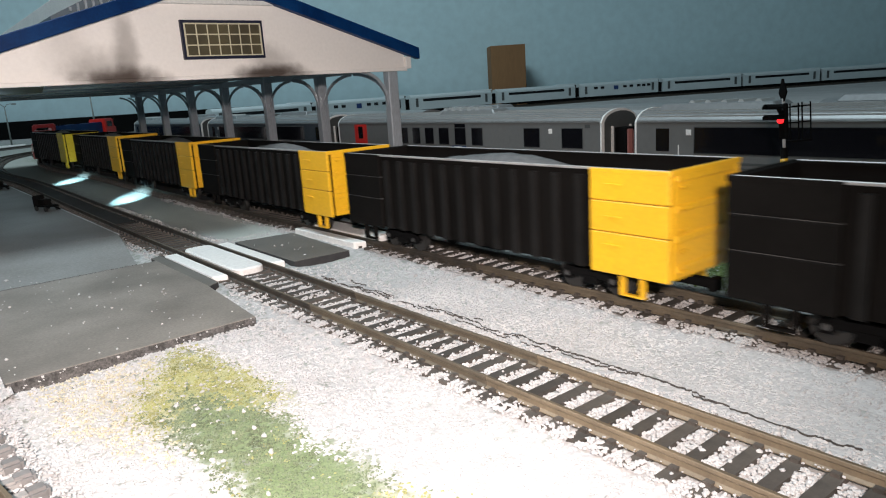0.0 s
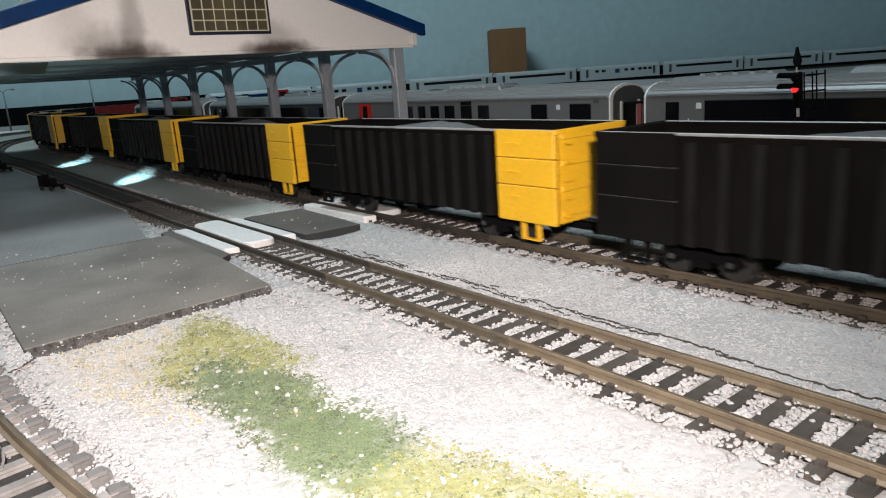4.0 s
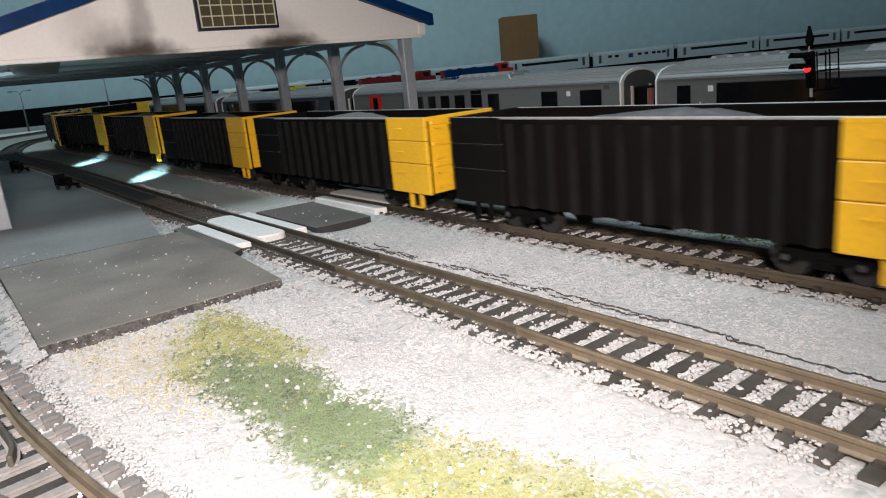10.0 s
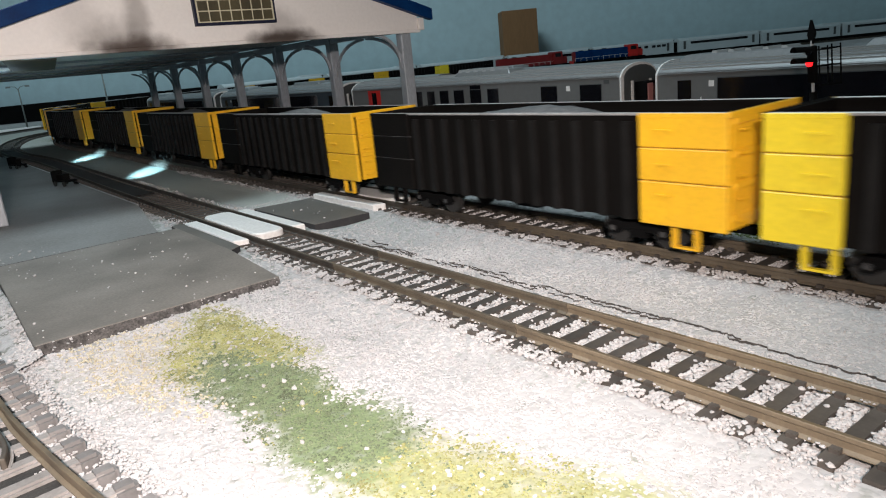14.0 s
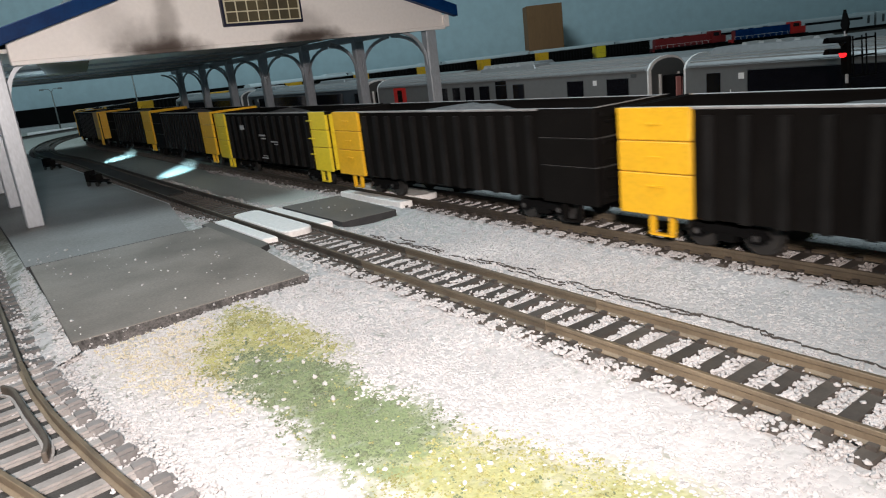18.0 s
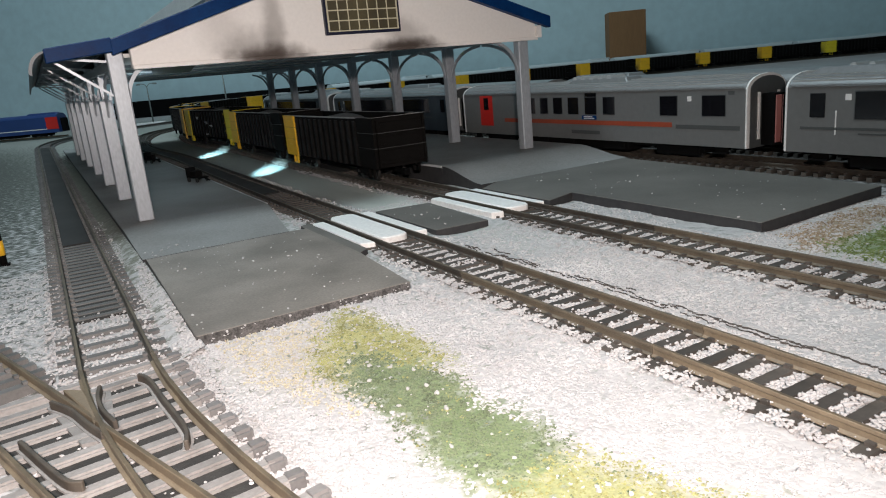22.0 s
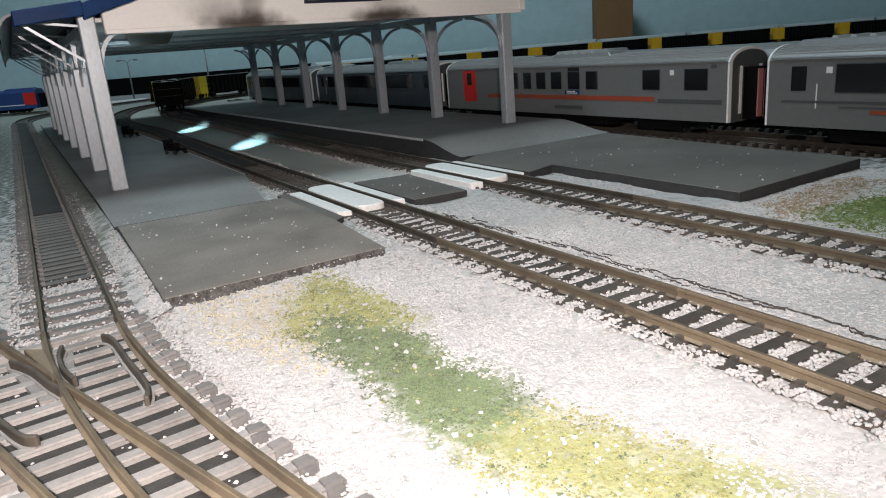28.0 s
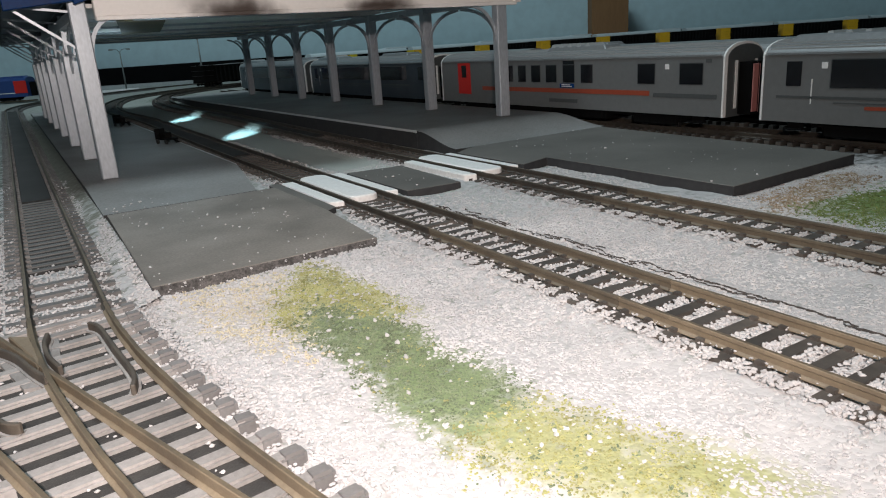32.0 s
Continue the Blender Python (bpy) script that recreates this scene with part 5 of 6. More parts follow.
def colour_signal(x, y, turn):
    """A mast with black and yellow bands, a red light, a ladder cage and a diamond finial."""
    sig = thing("colour_light_signal", "black signal mast with yellow bands, red light and ladder cage", "railway signal", at=(x, y, 0), turn=turn)
    part("base_plate", Geo().box(-0.07, 0.07, -0.05, 0.05, -0.01, 0.012), M_BLACK_MATT, sig, bevel=0.004)
    mast = part("mast", Geo().tube((0, 0, 0.01), (0, 0, 0.42), 0.014, n=14), M_BLACK, sig, smooth=True)
    for z in (0.05, 0.185, 0.325):
        part("yellow_band", Geo().tube((0, 0, z), (0, 0, z + 0.05), 0.0150, n=14), M_ORANGE, mast, "orange-yellow band", smooth=True)
    part("thin_pole", Geo().tube((0, 0, 0.42), (0, 0, 0.62), 0.006, n=10), M_POST, sig)
    head = part("signal_head", Geo().box(-0.022, 0.022, -0.010, 0.010, 0.455, 0.60), M_BLACK_MATT, sig, bevel=0.005)
    for z, lit in ((0.535, True), (0.578, False)):
        part("lens", Geo().tube((0, -0.008, z + 0.001), (0, -0.019, z + 0.001), 0.0160, n=16), M_GLOW if lit else M_GLASS, head, "lit red lens" if lit else "unlit dark lens")
        hood = Geo()
        for i in range(9):
            c, d = math.cos(radians(180 * i / 8)), math.sin(radians(180 * i / 8))
            hood.v += [(r * c, y, z + lift + r * d) for r, y, lift in ((0.017, -0.010, 0), (0.020, -0.010, 0), (0.020, -0.085, 0.004), (0.017, -0.085, 0.004))]
        hood.f = [(4 * i + k, 4 * i + (k + 1) % 4, 4 * i + 4 + (k + 1) % 4, 4 * i + 4 + k) for i in range(8) for k in range(4)] + [(0, 1, 2, 3), (35, 34, 33, 32)]
        part("hood", hood, M_BLACK_MATT, head)
    part("finial", Geo().hexa([(-0.002, -0.004, 0.60), (0.002, -0.004, 0.60), (0.002, 0.004, 0.60), (-0.002, 0.004, 0.60), (-0.022, -0.004, 0.645), (0.022, -0.004, 0.645), (0.022, 0.004, 0.645), (-0.022, 0.004, 0.645)])
         .hexa([(-0.022, -0.004, 0.645), (0.022, -0.004, 0.645), (0.022, 0.004, 0.645), (-0.022, 0.004, 0.645), (-0.002, -0.004, 0.70), (0.002, -0.004, 0.70), (0.002, 0.004, 0.70), (-0.002, 0.004, 0.70)]), M_BLACK_MATT, sig)
    part("platform_floor", Geo().box(-0.035, 0.035, 0.010, 0.105, 0.44, 0.447), M_BLACK_MATT, sig)
    cage = Geo()
    for xx, yy in ((-0.035, 0.10), (0.035, 0.10), (-0.035, 0.06), (0.035, 0.06), (-0.035, 0.02)):
        cage.tube((xx, yy, 0.445), (xx, yy, 0.60), 0.003, n=6)
    for z in (0.52, 0.585):
        cage.bar([(-0.035, 0.012, z), (-0.035, 0.10, z), (0.035, 0.10, z), (0.035, 0.012, z)], 0.005, 0.005)
    part("ladder_cage", cage, M_BLACK_MATT, sig)
    for z in (0.08, 0.15, 0.27):
        part("step", Geo().bar([(0, 0.012, z), (0, 0.045, z), (0, 0.045, z + 0.015)], 0.005, 0.005, up=(1, 0, 0)), M_BLACK_MATT, sig)
    return sig


# the mast leans a little
signal = colour_signal(1.668, 1.29, 0)
lean = Vector((0, 0, 1)).rotation_difference(Vector((0.032, 0.06, 0.67))).to_matrix().to_4x4()
signal.matrix_basis = signal.matrix_basis @ lean @ pose(0, 0, 0, 0, 0, 244) @ Matrix.Scale(0.957, 4)


def marker_post(x, y):
    post = thing("marker_post", "short black post with a yellow band", "post", at=(x, y, 0))
    part("shaft", Geo().tube((0, 0, -0.01), (0, 0, 0.17), 0.016, n=12), M_BLACK, post, smooth=True)
    part("yellow_band", Geo().tube((0, 0, 0.05), (0, 0, 0.12), 0.0172, n=12), M_ORANGE, post, smooth=True)
    part("foot", Geo().box(-0.025, 0.025, -0.025, 0.025, -0.01, 0.006), M_BLACK_MATT, post)


marker_post(-1.49, 3.88)


M_LAMP = material("grey_lamp_post", (0.16, 0.18, 0.17), 0.5, second=(0.10, 0.11, 0.11), scale=60, fine=900)


def street_lamp(x, y, high):
    l = thing("street_lamp", "grey double-armed street lamp by the tracks", "street lamp", "street lamps by the loop", at=(x, y, 0))
    part("pole", Geo().tube((0, 0, -0.01), (0, 0, high), 0.022, 0.012, 10), M_LAMP, l, smooth=True)
    for e in (-1, 1):
        arm = part("arm", Geo().bar([(0, 0, high - 0.02), (e * 0.06, 0, high + 0.05), (e * 0.16, 0, high + 0.06)], 0.014, 0.014, up=(0, 1, 0)), M_LAMP, l)
        part("lamp_head", Geo().hexa([(e * 0.15, -0.03, high + 0.03), (e * 0.25, -0.03, high + 0.03), (e * 0.25, 0.03, high + 0.03), (e * 0.15, 0.03, high + 0.03), (e * 0.16, -0.02, high + 0.07), (e * 0.24, -0.02, high + 0.07), (e * 0.24, 0.02, high + 0.07), (e * 0.16, 0.02, high + 0.07)]), M_LAMP, arm)


street_lamp(2.45, 15.75, 1.05)
street_lamp(1.42, 19.6, 0.95)
solid("kerb_block", Geo().box(-0.5, 0.5, -0.05, 0.05, -0.01, 0.06), M_WHITE, "long white kerb block near the wall", "kerb", at=(1.15, 19.2, 0), turn=-8, bevel=0.006)


def luggage_trolley(x, y, z):
    t = thing("luggage_trolley", "small dark luggage trolley standing on the grey platform", "trolley", "trolleys on the platform", at=(x, y, z), turn=20)
    t.scale = (0.8, 0.8, 0.8)
    part("deck", Geo().box(-0.05, 0.05, -0.11, 0.11, 0.035, 0.05), M_BLACK_MATT, t, bevel=0.003)
    part("end_board", Geo().box(-0.05, 0.05, 0.10, 0.11, 0.05, 0.13), M_BLACK_MATT, t, bevel=0.003)
    part("crate", Geo().box(-0.035, 0.03, -0.04, 0.06, 0.05, 0.10), M_BLACK, t, bevel=0.004)
    part("tow_bar", Geo().bar([(0, -0.11, 0.04), (0, -0.2, 0.02)], 0.01, 0.008), M_BLACK_MATT, t)
    for xx in (-0.05, 0.05):
        for yy in (-0.07, 0.07):
            part("wheel", Geo().tube((xx - 0.006, yy, 0.022), (xx + 0.006, yy, 0.022), 0.022, n=14), M_WHEEL, t)


luggage_trolley(-0.27, 5.45, 0.066)
luggage_trolley(-0.30, 7.5, 0.066)


# ---- loose stones and turf ----
def inside(x, y, poly):
    hit = False
    for (x0, y0), (x1, y1) in zip(poly, poly[1:] + poly[:1]):
        if (y0 > y) != (y1 > y) and x < (x1 - x0) * (y - y0) / (y1 - y0) + x0:
            hit = not hit
    return hit


COVERED = [
    [(-0.965, 2.03), (-0.262, 2.045), (-0.2, 2.55), (-0.14, 2.58), (-0.14, 3.33), (-0.19, 3.95), (-0.19, 12), (-0.96, 12)],
    [(0.17, 2.66), (0.58, 2.64), (0.58, 3.36), (0.17, 3.38)], [(-0.15, 2.64), (0.17, 2.64), (0.17, 3.36), (-0.15, 3.36)],
    [(0.57, 2.7), (0.9, 2.7), (0.9, 3.42), (0.57, 3.42)],
    [(1.08, 1.72), (1.98, 1.755), (2.1, 3.9), (0.95, 3.9), (0.88, 3.36), (0.88, 2.74), (1.09, 2.82)],
]
GOLD = (1 + 5 ** 0.5) / 2
STONE = np.array([(a * x, a * y, a * z) for a in (0.5257,) for x, y, z in ((-1, GOLD, 0), (1, GOLD, 0), (-1, -GOLD, 0), (1, -GOLD, 0), (0, -1, GOLD), (0, 1, GOLD), (0, -1, -GOLD), (0, 1, -GOLD), (GOLD, 0, -1), (GOLD, 0, 1), (-GOLD, 0, -1), (-GOLD, 0, 1))], float)
STONE_FACES = np.array([(0, 11, 5), (0, 5, 1), (0, 1, 7), (0, 7, 10), (0, 10, 11), (1, 5, 9), (5, 11, 4), (11, 10, 2), (10, 7, 6), (7, 1, 8), (3, 9, 4), (3, 4, 2), (3, 2, 6), (3, 6, 8), (3, 8, 9), (4, 9, 5), (2, 4, 11), (6, 2, 10), (8, 6, 7), (9, 8, 1)])


def scatter(name, label, places, sizes, mat, seed, flat=0.75):
    """Many small uneven stones as one mesh."""
    rng = np.random.default_rng(seed)
    n = len(places)
    shape = STONE[None] * rng.uniform(0.75, 1.3, (n, 1, 3)) * (1 + rng.uniform(-0.30, 0.30, (n, 12, 1)))
    turn = rng.uniform(0, 2 * np.pi, n)
    c, s = np.cos(turn), np.sin(turn)
    x, y, z = shape[..., 0] * c[:, None] - shape[..., 1] * s[:, None], shape[..., 0] * s[:, None] + shape[..., 1] * c[:, None], shape[..., 2] * flat
    verts = np.stack([x, y, z], -1) * np.asarray(sizes)[:, None, None] + np.asarray(places)[:, None]
    faces = (STONE_FACES[None] + 12 * np.arange(n)[:, None, None]).reshape(-1, 3)
    me = bpy.data.meshes.new(name)
    me.from_pydata((verts.reshape(-1, 3) * U).tolist(), [], faces.tolist())
    me.materials.append(mat)
    if "turf" in name:
        me.shade_smooth()
    return tagged(new(name, me), label, "gravel" if "stone" in name else "turf", kind="stuff")


def grain_material(name, tones, rough=0.85, patchy=30, low=0.84):
    """Tones picked stone by stone, with darker and lighter drifts; patchy: drifts to a metre."""
    m = bpy.data.materials.new(name)
    m.use_nodes = True
    t = m.node_tree
    b = t.nodes["Principled BSDF"]
    b.inputs["Roughness"].default_value, b.inputs["Specular IOR Level"].default_value = rough, 0.25
    geo, ramp_ = t.nodes.new("ShaderNodeNewGeometry"), t.nodes.new("ShaderNodeValToRGB")
    ramp_.color_ramp.interpolation = "LINEAR"
    while len(ramp_.color_ramp.elements) < len(tones):
        ramp_.color_ramp.elements.new(0.5)
    for i, tone in enumerate(tones):
        ramp_.color_ramp.elements[i].position, ramp_.color_ramp.elements[i].color = i / (len(tones) - 1), (*tone, 1)
    t.links.new(geo.outputs["Random Per Island"], ramp_.inputs[0])
    hsv, nz, mr = t.nodes.new("ShaderNodeHueSaturation"), t.nodes.new("ShaderNodeTexNoise"), t.nodes.new("ShaderNodeMapRange")
    nz.inputs["Scale"].default_value = patchy
    nz.inputs["Detail"].default_value = 4
    t.links.new(geo.outputs["Position"], nz.inputs["Vector"])
    mr.inputs[1].default_value, mr.inputs[2].default_value = 0.3, 0.7
    mr.inputs[3].default_value, mr.inputs[4].default_value = low, 1.12
    t.links.new(nz.outputs[0], mr.inputs[0])
    t.links.new(mr.outputs[0], hsv.inputs["Value"])
    t.links.new(ramp_.outputs[0], hsv.inputs["Color"])
    t.links.new(hsv.outputs[0], b.inputs["Base Color"])
    return m


M_STONE = grain_material("white_stone", [(0.355, 0.346, 0.345), (0.404, 0.396, 0.395), (0.429, 0.419, 0.418), (0.449, 0.439, 0.438), (0.375, 0.363, 0.357)])
M_TURF_GREEN = grain_material("green_turf", [(0.115, 0.145, 0.083), (0.15, 0.18, 0.108), (0.185, 0.215, 0.13), (0.10, 0.13, 0.072)], patchy=130, low=0.6)
M_TURF_YELLOW = grain_material("yellow_turf", [(0.265, 0.262, 0.095), (0.30, 0.295, 0.12), (0.335, 0.322, 0.155), (0.235, 0.24, 0.085)], patchy=130, low=0.6)
M_TURF_GRASS = grain_material("grass_turf", [(0.11, 0.155, 0.045), (0.145, 0.19, 0.06), (0.19, 0.22, 0.085), (0.085, 0.115, 0.035)], patchy=130, low=0.6)
M_LITTER = grain_material("brown_litter", [(0.17, 0.12, 0.075), (0.28, 0.21, 0.14), (0.37, 0.31, 0.24), (0.22, 0.155, 0.095), (0.42, 0.38, 0.33)])
M_TURF_BROWN = grain_material("ochre_turf", [(0.44, 0.40, 0.30), (0.50, 0.46, 0.36), (0.38, 0.33, 0.22)])

rng = random.Random(5)
stones, sizes, green, green_s, yellow, yellow_s, ochre, ochre_s = [], [], [], [], [], [], [], []
grass, grass_s, litter, litter_s = [], [], [], []


def on_track(x, y):
    """0 off the track, 1 between two ties, 2 on a tie or a rail."""
    for tx in (0.0, BX):
        if abs(x - tx) < 0.155:
            return 2 if abs(abs(x - tx) - 0.0873) < 0.016 or ((y - (-0.57)) % PITCH < 0.0165 or (y - (-0.57)) % PITCH > PITCH - 0.0165) else 1
    return 0


TURNOUT_AREA = [(p.x, p.y) for p in bed]
GREEN = ([(-0.61, 1.74), (-0.56, 1.55), (-0.48, 1.43), (-0.53, 1.26), (-0.46, 1.10), (-0.47, 1.00), (-0.60, 0.95), (-0.68, 1.02), (-0.73, 1.15), (-0.70, 1.30), (-0.73, 1.45), (-0.71, 1.62)],
         [(1.02, 1.40), (1.12, 1.50), (1.30, 1.45), (1.75, 1.36), (1.85, 1.10), (1.50, 1.00), (0.96, 1.10)])
YELLOW = ([(-0.51, 2.03), (-0.45, 1.85), (-0.43, 1.55), (-0.52, 1.45), (-0.68, 1.48), (-0.77, 1.56), (-0.75, 1.76), (-0.62, 1.92)],
          [(-0.67, 1.04), (-0.48, 1.04), (-0.40, 0.86), (-0.37, 0.72), (-0.45, 0.58), (-0.62, 0.66), (-0.71, 0.88)])
OCHRE = ([(-0.90, 2.05), (-0.60, 2.00), (-0.70, 1.60), (-0.70, 1.36), (-0.80, 1.46), (-0.90, 1.75)],
         [(0.98, 1.50), (1.10, 1.66), (1.75, 1.68), (1.75, 1.50), (1.20, 1.46)])


def tuft(places, radii, x, y, z, r):
    """Three fine grains in place of one stone."""
    for _ in range(3):
        places.append((x + rng.gauss(0, r * 0.8), y + rng.gauss(0, r * 0.8), z + rng.uniform(-0.2, 0.35) * r)), radii.append(r * rng.uniform(0.42, 0.66))


def sow(n, x0, x1, y0, y1, r0, r1):
    """Stones on the open ground, with turf where the patches lie."""
    for _ in range(n):
        x, y = rng.uniform(x0, x1), rng.uniform(y0, y1)
        if any(inside(x, y, poly) for poly in COVERED):
            continue
        if inside(x, y, TURNOUT_AREA) and rng.random() > 0.05:
            continue
        over, off = on_track(x, y), min(abs(x), abs(x - BX))
        if over == 2:
            clump = noise.noise(Vector((x * 15, y * 15, 8)))
            if off < 0.076:
                keep = 0.02
            elif off < 0.103:
                keep = 0.0
            else:
                keep = 0.30 + 1.7 * clump + (off - 0.125) * 26
            if rng.random() > keep:
                continue
        r = rng.uniform(r0, r1) * (1.45 if rng.random() < 0.05 else 1)
        z = TIE_TOP + r * 0.25 if over == 2 else lie(x, y) + r * (rng.uniform(-0.40, 0.10) if y > 1.2 else rng.uniform(-0.60, -0.1)) + (0.004 if over else 0.0)
        jx = x + 0.030 * noise.noise(Vector((x * 13, y * 13, 3))) + 0.020 * noise.noise(Vector((x * 40, y * 40, 5))) + rng.gauss(0, 0.014)
        jy = y + 0.040 * noise.noise(Vector((x * 13, y * 13, 9))) + 0.020 * noise.noise(Vector((x * 40, y * 40, 7))) + rng.gauss(0, 0.020)
        luck = rng.random()
        if over == 0 and any(inside(jx, jy, poly) for poly in GREEN) and luck < 0.988:
            tuft(*((grass, grass_s) if x > 0.5 else (yellow, yellow_s) if luck < 0.04 else (green, green_s)), x, y, z, r)
        elif over == 0 and any(inside(jx, jy, poly) for poly in YELLOW) and luck < (0.90 if y > 1.2 else 0.93):
            tuft(*((green, green_s) if luck < 0.07 else (yellow, yellow_s)), x, y, z, r)
        elif over == 0 and any(inside(jx, jy, poly) for poly in OCHRE) and luck < (0.45 if x > 0.5 else 0.30):
            tuft(*((litter, litter_s) if x > 0.5 else (ochre, ochre_s)), x, y, z + 0.002, r)
        else:
            stones.append((x, y, z)), sizes.append(r)


sow(72000, -1.3, 0.95, 0.40, 2.1, 0.0030, 0.0056)
sow(21000, -1.50, 1.1, 2.1, 3.6, 0.0034, 0.0058)
sow(13000, 0.85, 2.0, 0.5, 1.75, 0.0040, 0.0062)
# stones on the goods line
for _ in range(520):
    s = 2.0 + 2.6 * rng.random() ** 1.4
    stones.append((LX + rng.choice((-1, 1)) * rng.uniform(0.105, 0.17), s, TIE_TOP * rng.uniform(0.4, 1.15))), sizes.append(rng.uniform(0.003, 0.0052))
for _ in range(900):
    s = 2.0 + 0.62 * rng.random()
    if min(abs(s - c) for c in (2.067, 2.174, 2.279, 2.394, 2.583)) > 0.02:
        stones.append((LX + rng.uniform(-0.17, 0.17), s, TIE_TOP * rng.uniform(0.5, 1.1))), sizes.append(rng.uniform(0.003, 0.005))
# stones round the tie ends of the turnout
for _ in range(1700):
    s = 0.25 + 1.75 * rng.random()
    p = goods(s, rng.uniform(0.106, 0.20))[0]
    stones.append((p.x, p.y, rng.uniform(0.002, 0.010))), sizes.append(rng.uniform(0.0028, 0.0048))
# stones on the bank beside the slab
for _ in range(1900):
    u, y = rng.random(), 1.98 + 2.6 * rng.random() ** 1.2
    stones.append((-1.04 + 0.085 * u, y, 0.004 + 0.030 * u)), sizes.append(rng.uniform(0.003, 0.0052))
# heaps between the ties of the two mains
for _ in range(26000):
    tx = rng.choice((0.0, BX))
    x, y = tx + rng.uniform(-0.15, 0.15), rng.uniform(0.3, 2.66)
    heap = noise.noise(Vector((x * 12, y * 12, 9)))
    if on_track(x, y) == 1 and abs(abs(x - tx) - 0.0873) > 0.018 and heap > -0.32:
        stones.append((x, y, 0.012 + 0.008 * max(0.0, heap) + rng.uniform(0, 0.006))), sizes.append(rng.uniform(0.0032, 0.0058))
# grains caught on the rail feet of the first main
for _ in range(900):
    y = rng.uniform(0.3, 2.6)
    if noise.noise(Vector((y * 9, 2, 5))) > -0.1:
        stones.append((rng.choice((-0.0873, 0.0873)) + rng.choice((-1, 1)) * rng.uniform(0.0085, 0.016), y, TIE_TOP + rng.uniform(0.001, 0.006))), sizes.append(rng.uniform(0.0016, 0.0036))
# stones beside the mains by the platforms
for _ in range(1500):
    s = 3.3 + 2.2 * rng.random()
    stones.append((rng.choice((-0.165, 0.165, BX - 0.165)) + rng.uniform(-0.03, 0.03), s, climb(s) + TIE_TOP * rng.uniform(0.2, 0.9))), sizes.append(rng.uniform(0.004, 0.0065))
# single pale stones on the turf
for _ in range(70):
    x, y = rng.uniform(-0.78, -0.40), rng.uniform(0.7, 1.95)
    stones.append((x, y, lie(x, y) + 0.004)), sizes.append(rng.uniform(0.004, 0.0062))
for _ in range(2600):
    x, y = rng.uniform(-1.7, -0.6), rng.uniform(0.3, 1.98)
    if inside(x, y, TURNOUT_AREA) and noise.noise(Vector((x * 14, y * 14, 4))) > 0.12:
        stones.append((x, y, 0.0115 + rng.uniform(0, 0.002))), sizes.append(rng.uniform(0.0022, 0.0045))
scatter("ballast_stones", "loose white ballast stones round the tracks", stones, sizes, M_STONE, 1, 0.7)
scatter("turf_green", "patch of fine green scatter turf", green, green_s, M_TURF_GREEN, 2, 0.8)
scatter("turf_yellow", "patch of yellow-green scatter turf", yellow, yellow_s, M_TURF_YELLOW, 3, 0.8)
scatter("turf_ochre", "thin ochre scatter turf between the stones", ochre, ochre_s, M_TURF_BROWN, 4, 0.9)
scatter("turf_grass", "bright green grass turf by the signal", grass, grass_s, M_TURF_GRASS, 7, 0.9)
scatter("turf_litter", "brown earth and litter at the edge of the slab", litter, litter_s, M_LITTER, 8, 0.9)
grit, grit_s = [], []
for x0, x1, y0, y1, z, n in ((-0.94, -0.29, 2.07, 3.15, 0.0455, 85), (1.1, 1.95, 1.78, 3.5, 0.0405, 60), (0.22, 0.46, 2.72, 3.25, 0.0345, 14), (-0.94, -0.7, 3.2, 3.5, 0.048, 22), (-0.29, -0.24, 2.06, 2.5, 0.0455, 0)):
    for _ in range(n):
        r = rng.uniform(0.0016, 0.0038) * (1.7 if rng.random() < 0.12 else 1)
        grit.append((rng.uniform(x0, x1), rng.uniform(y0, y1), z + r * 0.3)), grit_s.append(r)
for _ in range(200):
    r = rng.uniform(0.0018, 0.0042)
    u = rng.random()
    grit.append((-0.962 + 0.694 * u + rng.uniform(-0.004, 0.004), 2.036 + 0.012 * u - rng.uniform(0, 0.012), rng.uniform(0, 0.047) if rng.random() < 0.5 * u + 0.1 else 0.004)), grit_s.append(r)
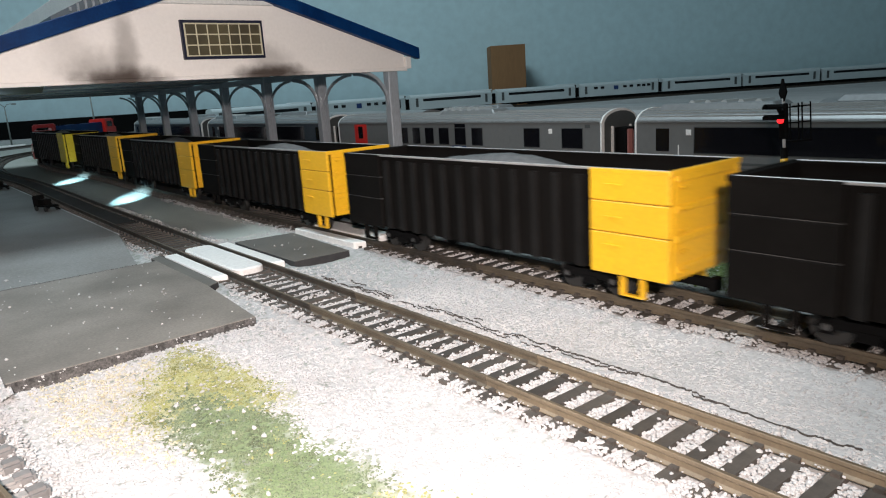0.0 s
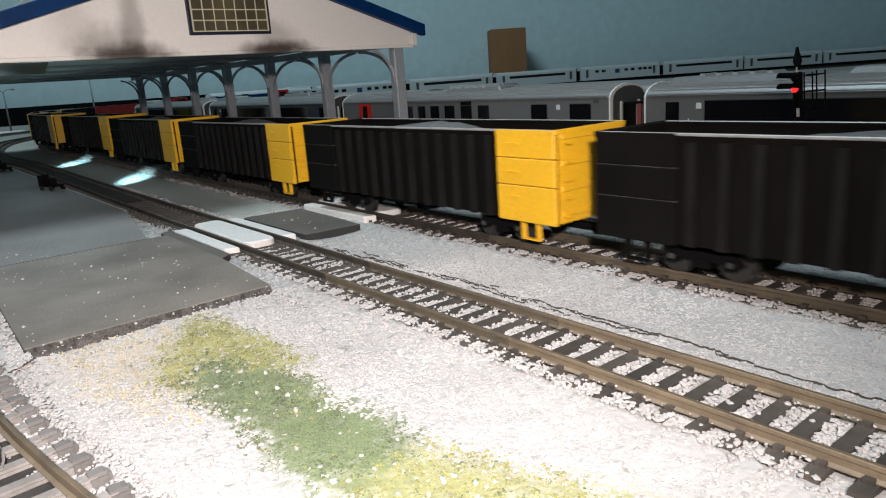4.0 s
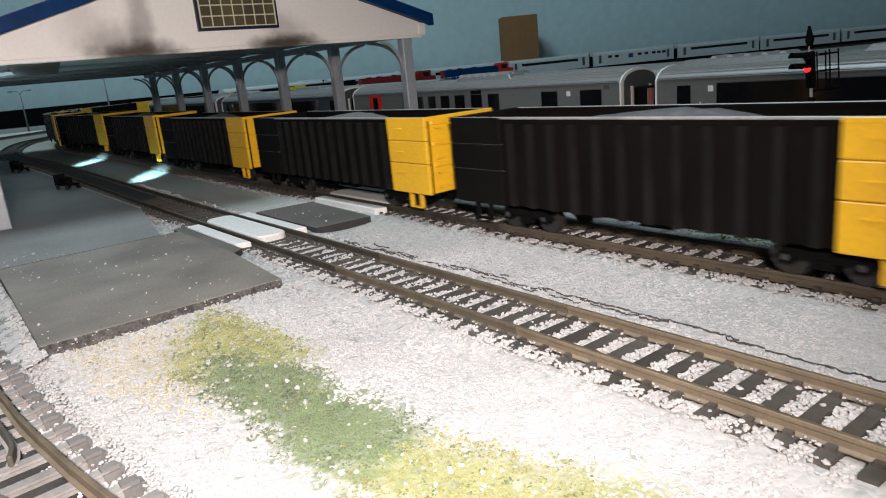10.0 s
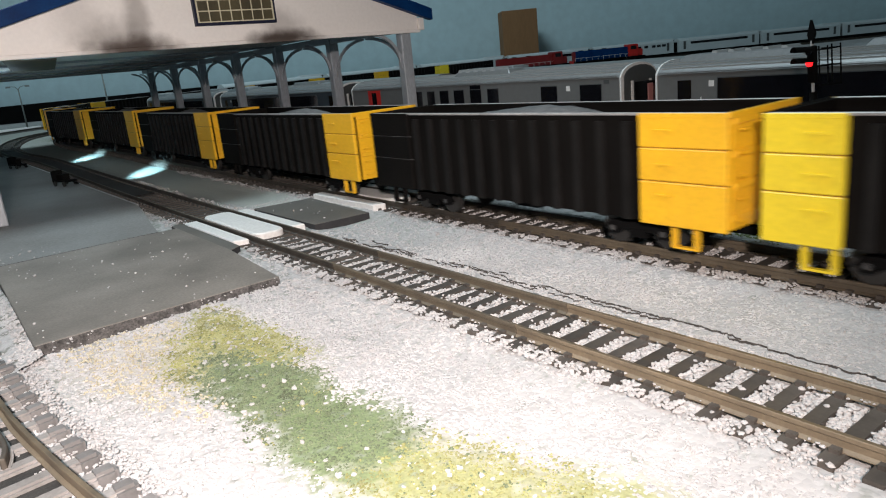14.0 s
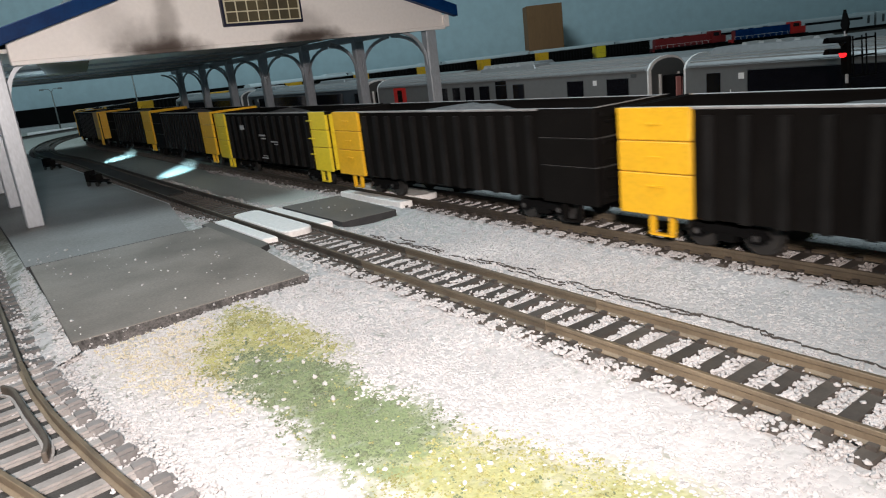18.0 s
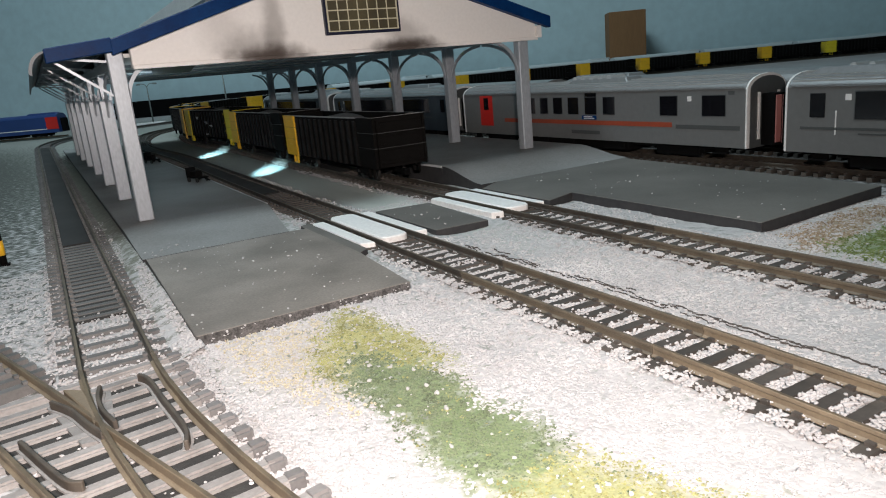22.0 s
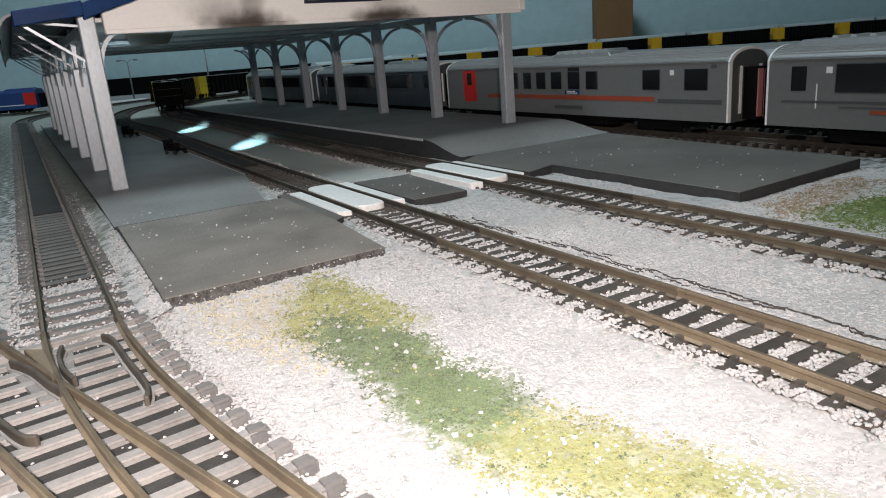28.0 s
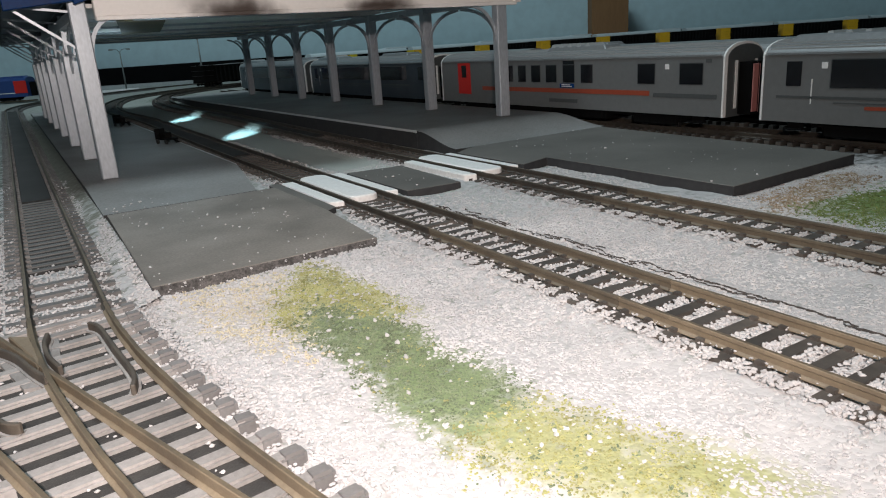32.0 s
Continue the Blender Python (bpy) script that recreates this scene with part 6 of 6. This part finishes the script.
scatter("grit_stones", "scattered white grit lying on the slabs", grit, grit_s, M_STONE, 6)

# jagged cracks in the ballast beside the first main, laid as thin dark strips
seam = Geo()
for x0, y0, y1, gap, seed in ((0.210, 0.45, 2.55, -0.16, 1), (0.190, 1.2, 2.4, -0.10, 6), (0.228, 0.7, 2.2, -0.02, 9), (0.262, 1.55, 2.3, 0.0, 12)):
    y, kink, last = y0, 1, None
    while y < y1:
        y += rng.uniform(0.004, 0.013)
        kink = -kink if rng.random() < 0.6 else kink
        x = x0 - 0.05 * max(0, y - 1.9) + 0.018 * noise.noise(Vector((y * 6, seed, 7))) + kink * rng.uniform(0.0008, 0.0062)
        here = (x, y, lie(x, y) + 0.0052, rng.uniform(0.0002, 0.0007))
        if last and noise.noise(Vector((y * 5, 3, seed))) > gap:
            (xa, ya, za, wa), (xb, yb, zb, wb) = last, here
            seam.hexa([(xa - wa, ya, za - 0.006), (xa + wa, ya, za - 0.006), (xb + wb, yb, zb - 0.006), (xb - wb, yb, zb - 0.006), (xa - wa, ya, za), (xa + wa, ya, za), (xb + wb, yb, zb), (xb - wb, yb, zb)])
        last = here
M_CRACK = material("dark_crack", (0.055, 0.050, 0.046), 0.9, scale=200, fine=1500)
solid("ballast_seam", seam, M_CRACK, "jagged dark cracks in the ballast between the tracks", "seam", kind="structure")


# ---- movement ----
# the train's small lag behind an even pace: seconds, decimetres
LAG = ((0, -0.05), (2, -0.055), (5, -0.08), (7, -0.06), (10, -0.095), (12, -0.11), (14, -0.05), (17, -0.02), (20, 0.0), (21, 0.07), (24, 0.14), (26, 0.13), (29, 0.12), (32, 0.02), (40, 0.02))


def run(t):
    """How far the train has gone at t."""
    for (a, u), (b, v) in zip(LAG, LAG[1:]):
        if t <= b:
            return SPEED * t + u + (v - u) * (t - a) / (b - a)
    return SPEED * t


def motions():
    for car, start in TRAIN:
        rows = []
        for i in range(33):
            p, h = route(start + run(i), 0)
            rows.append((float(i), pose(p.x * U, p.y * U, (p.z + 0.006) * U, 0, 0, -math.degrees(h))))
        walk(car, rows)


motions()
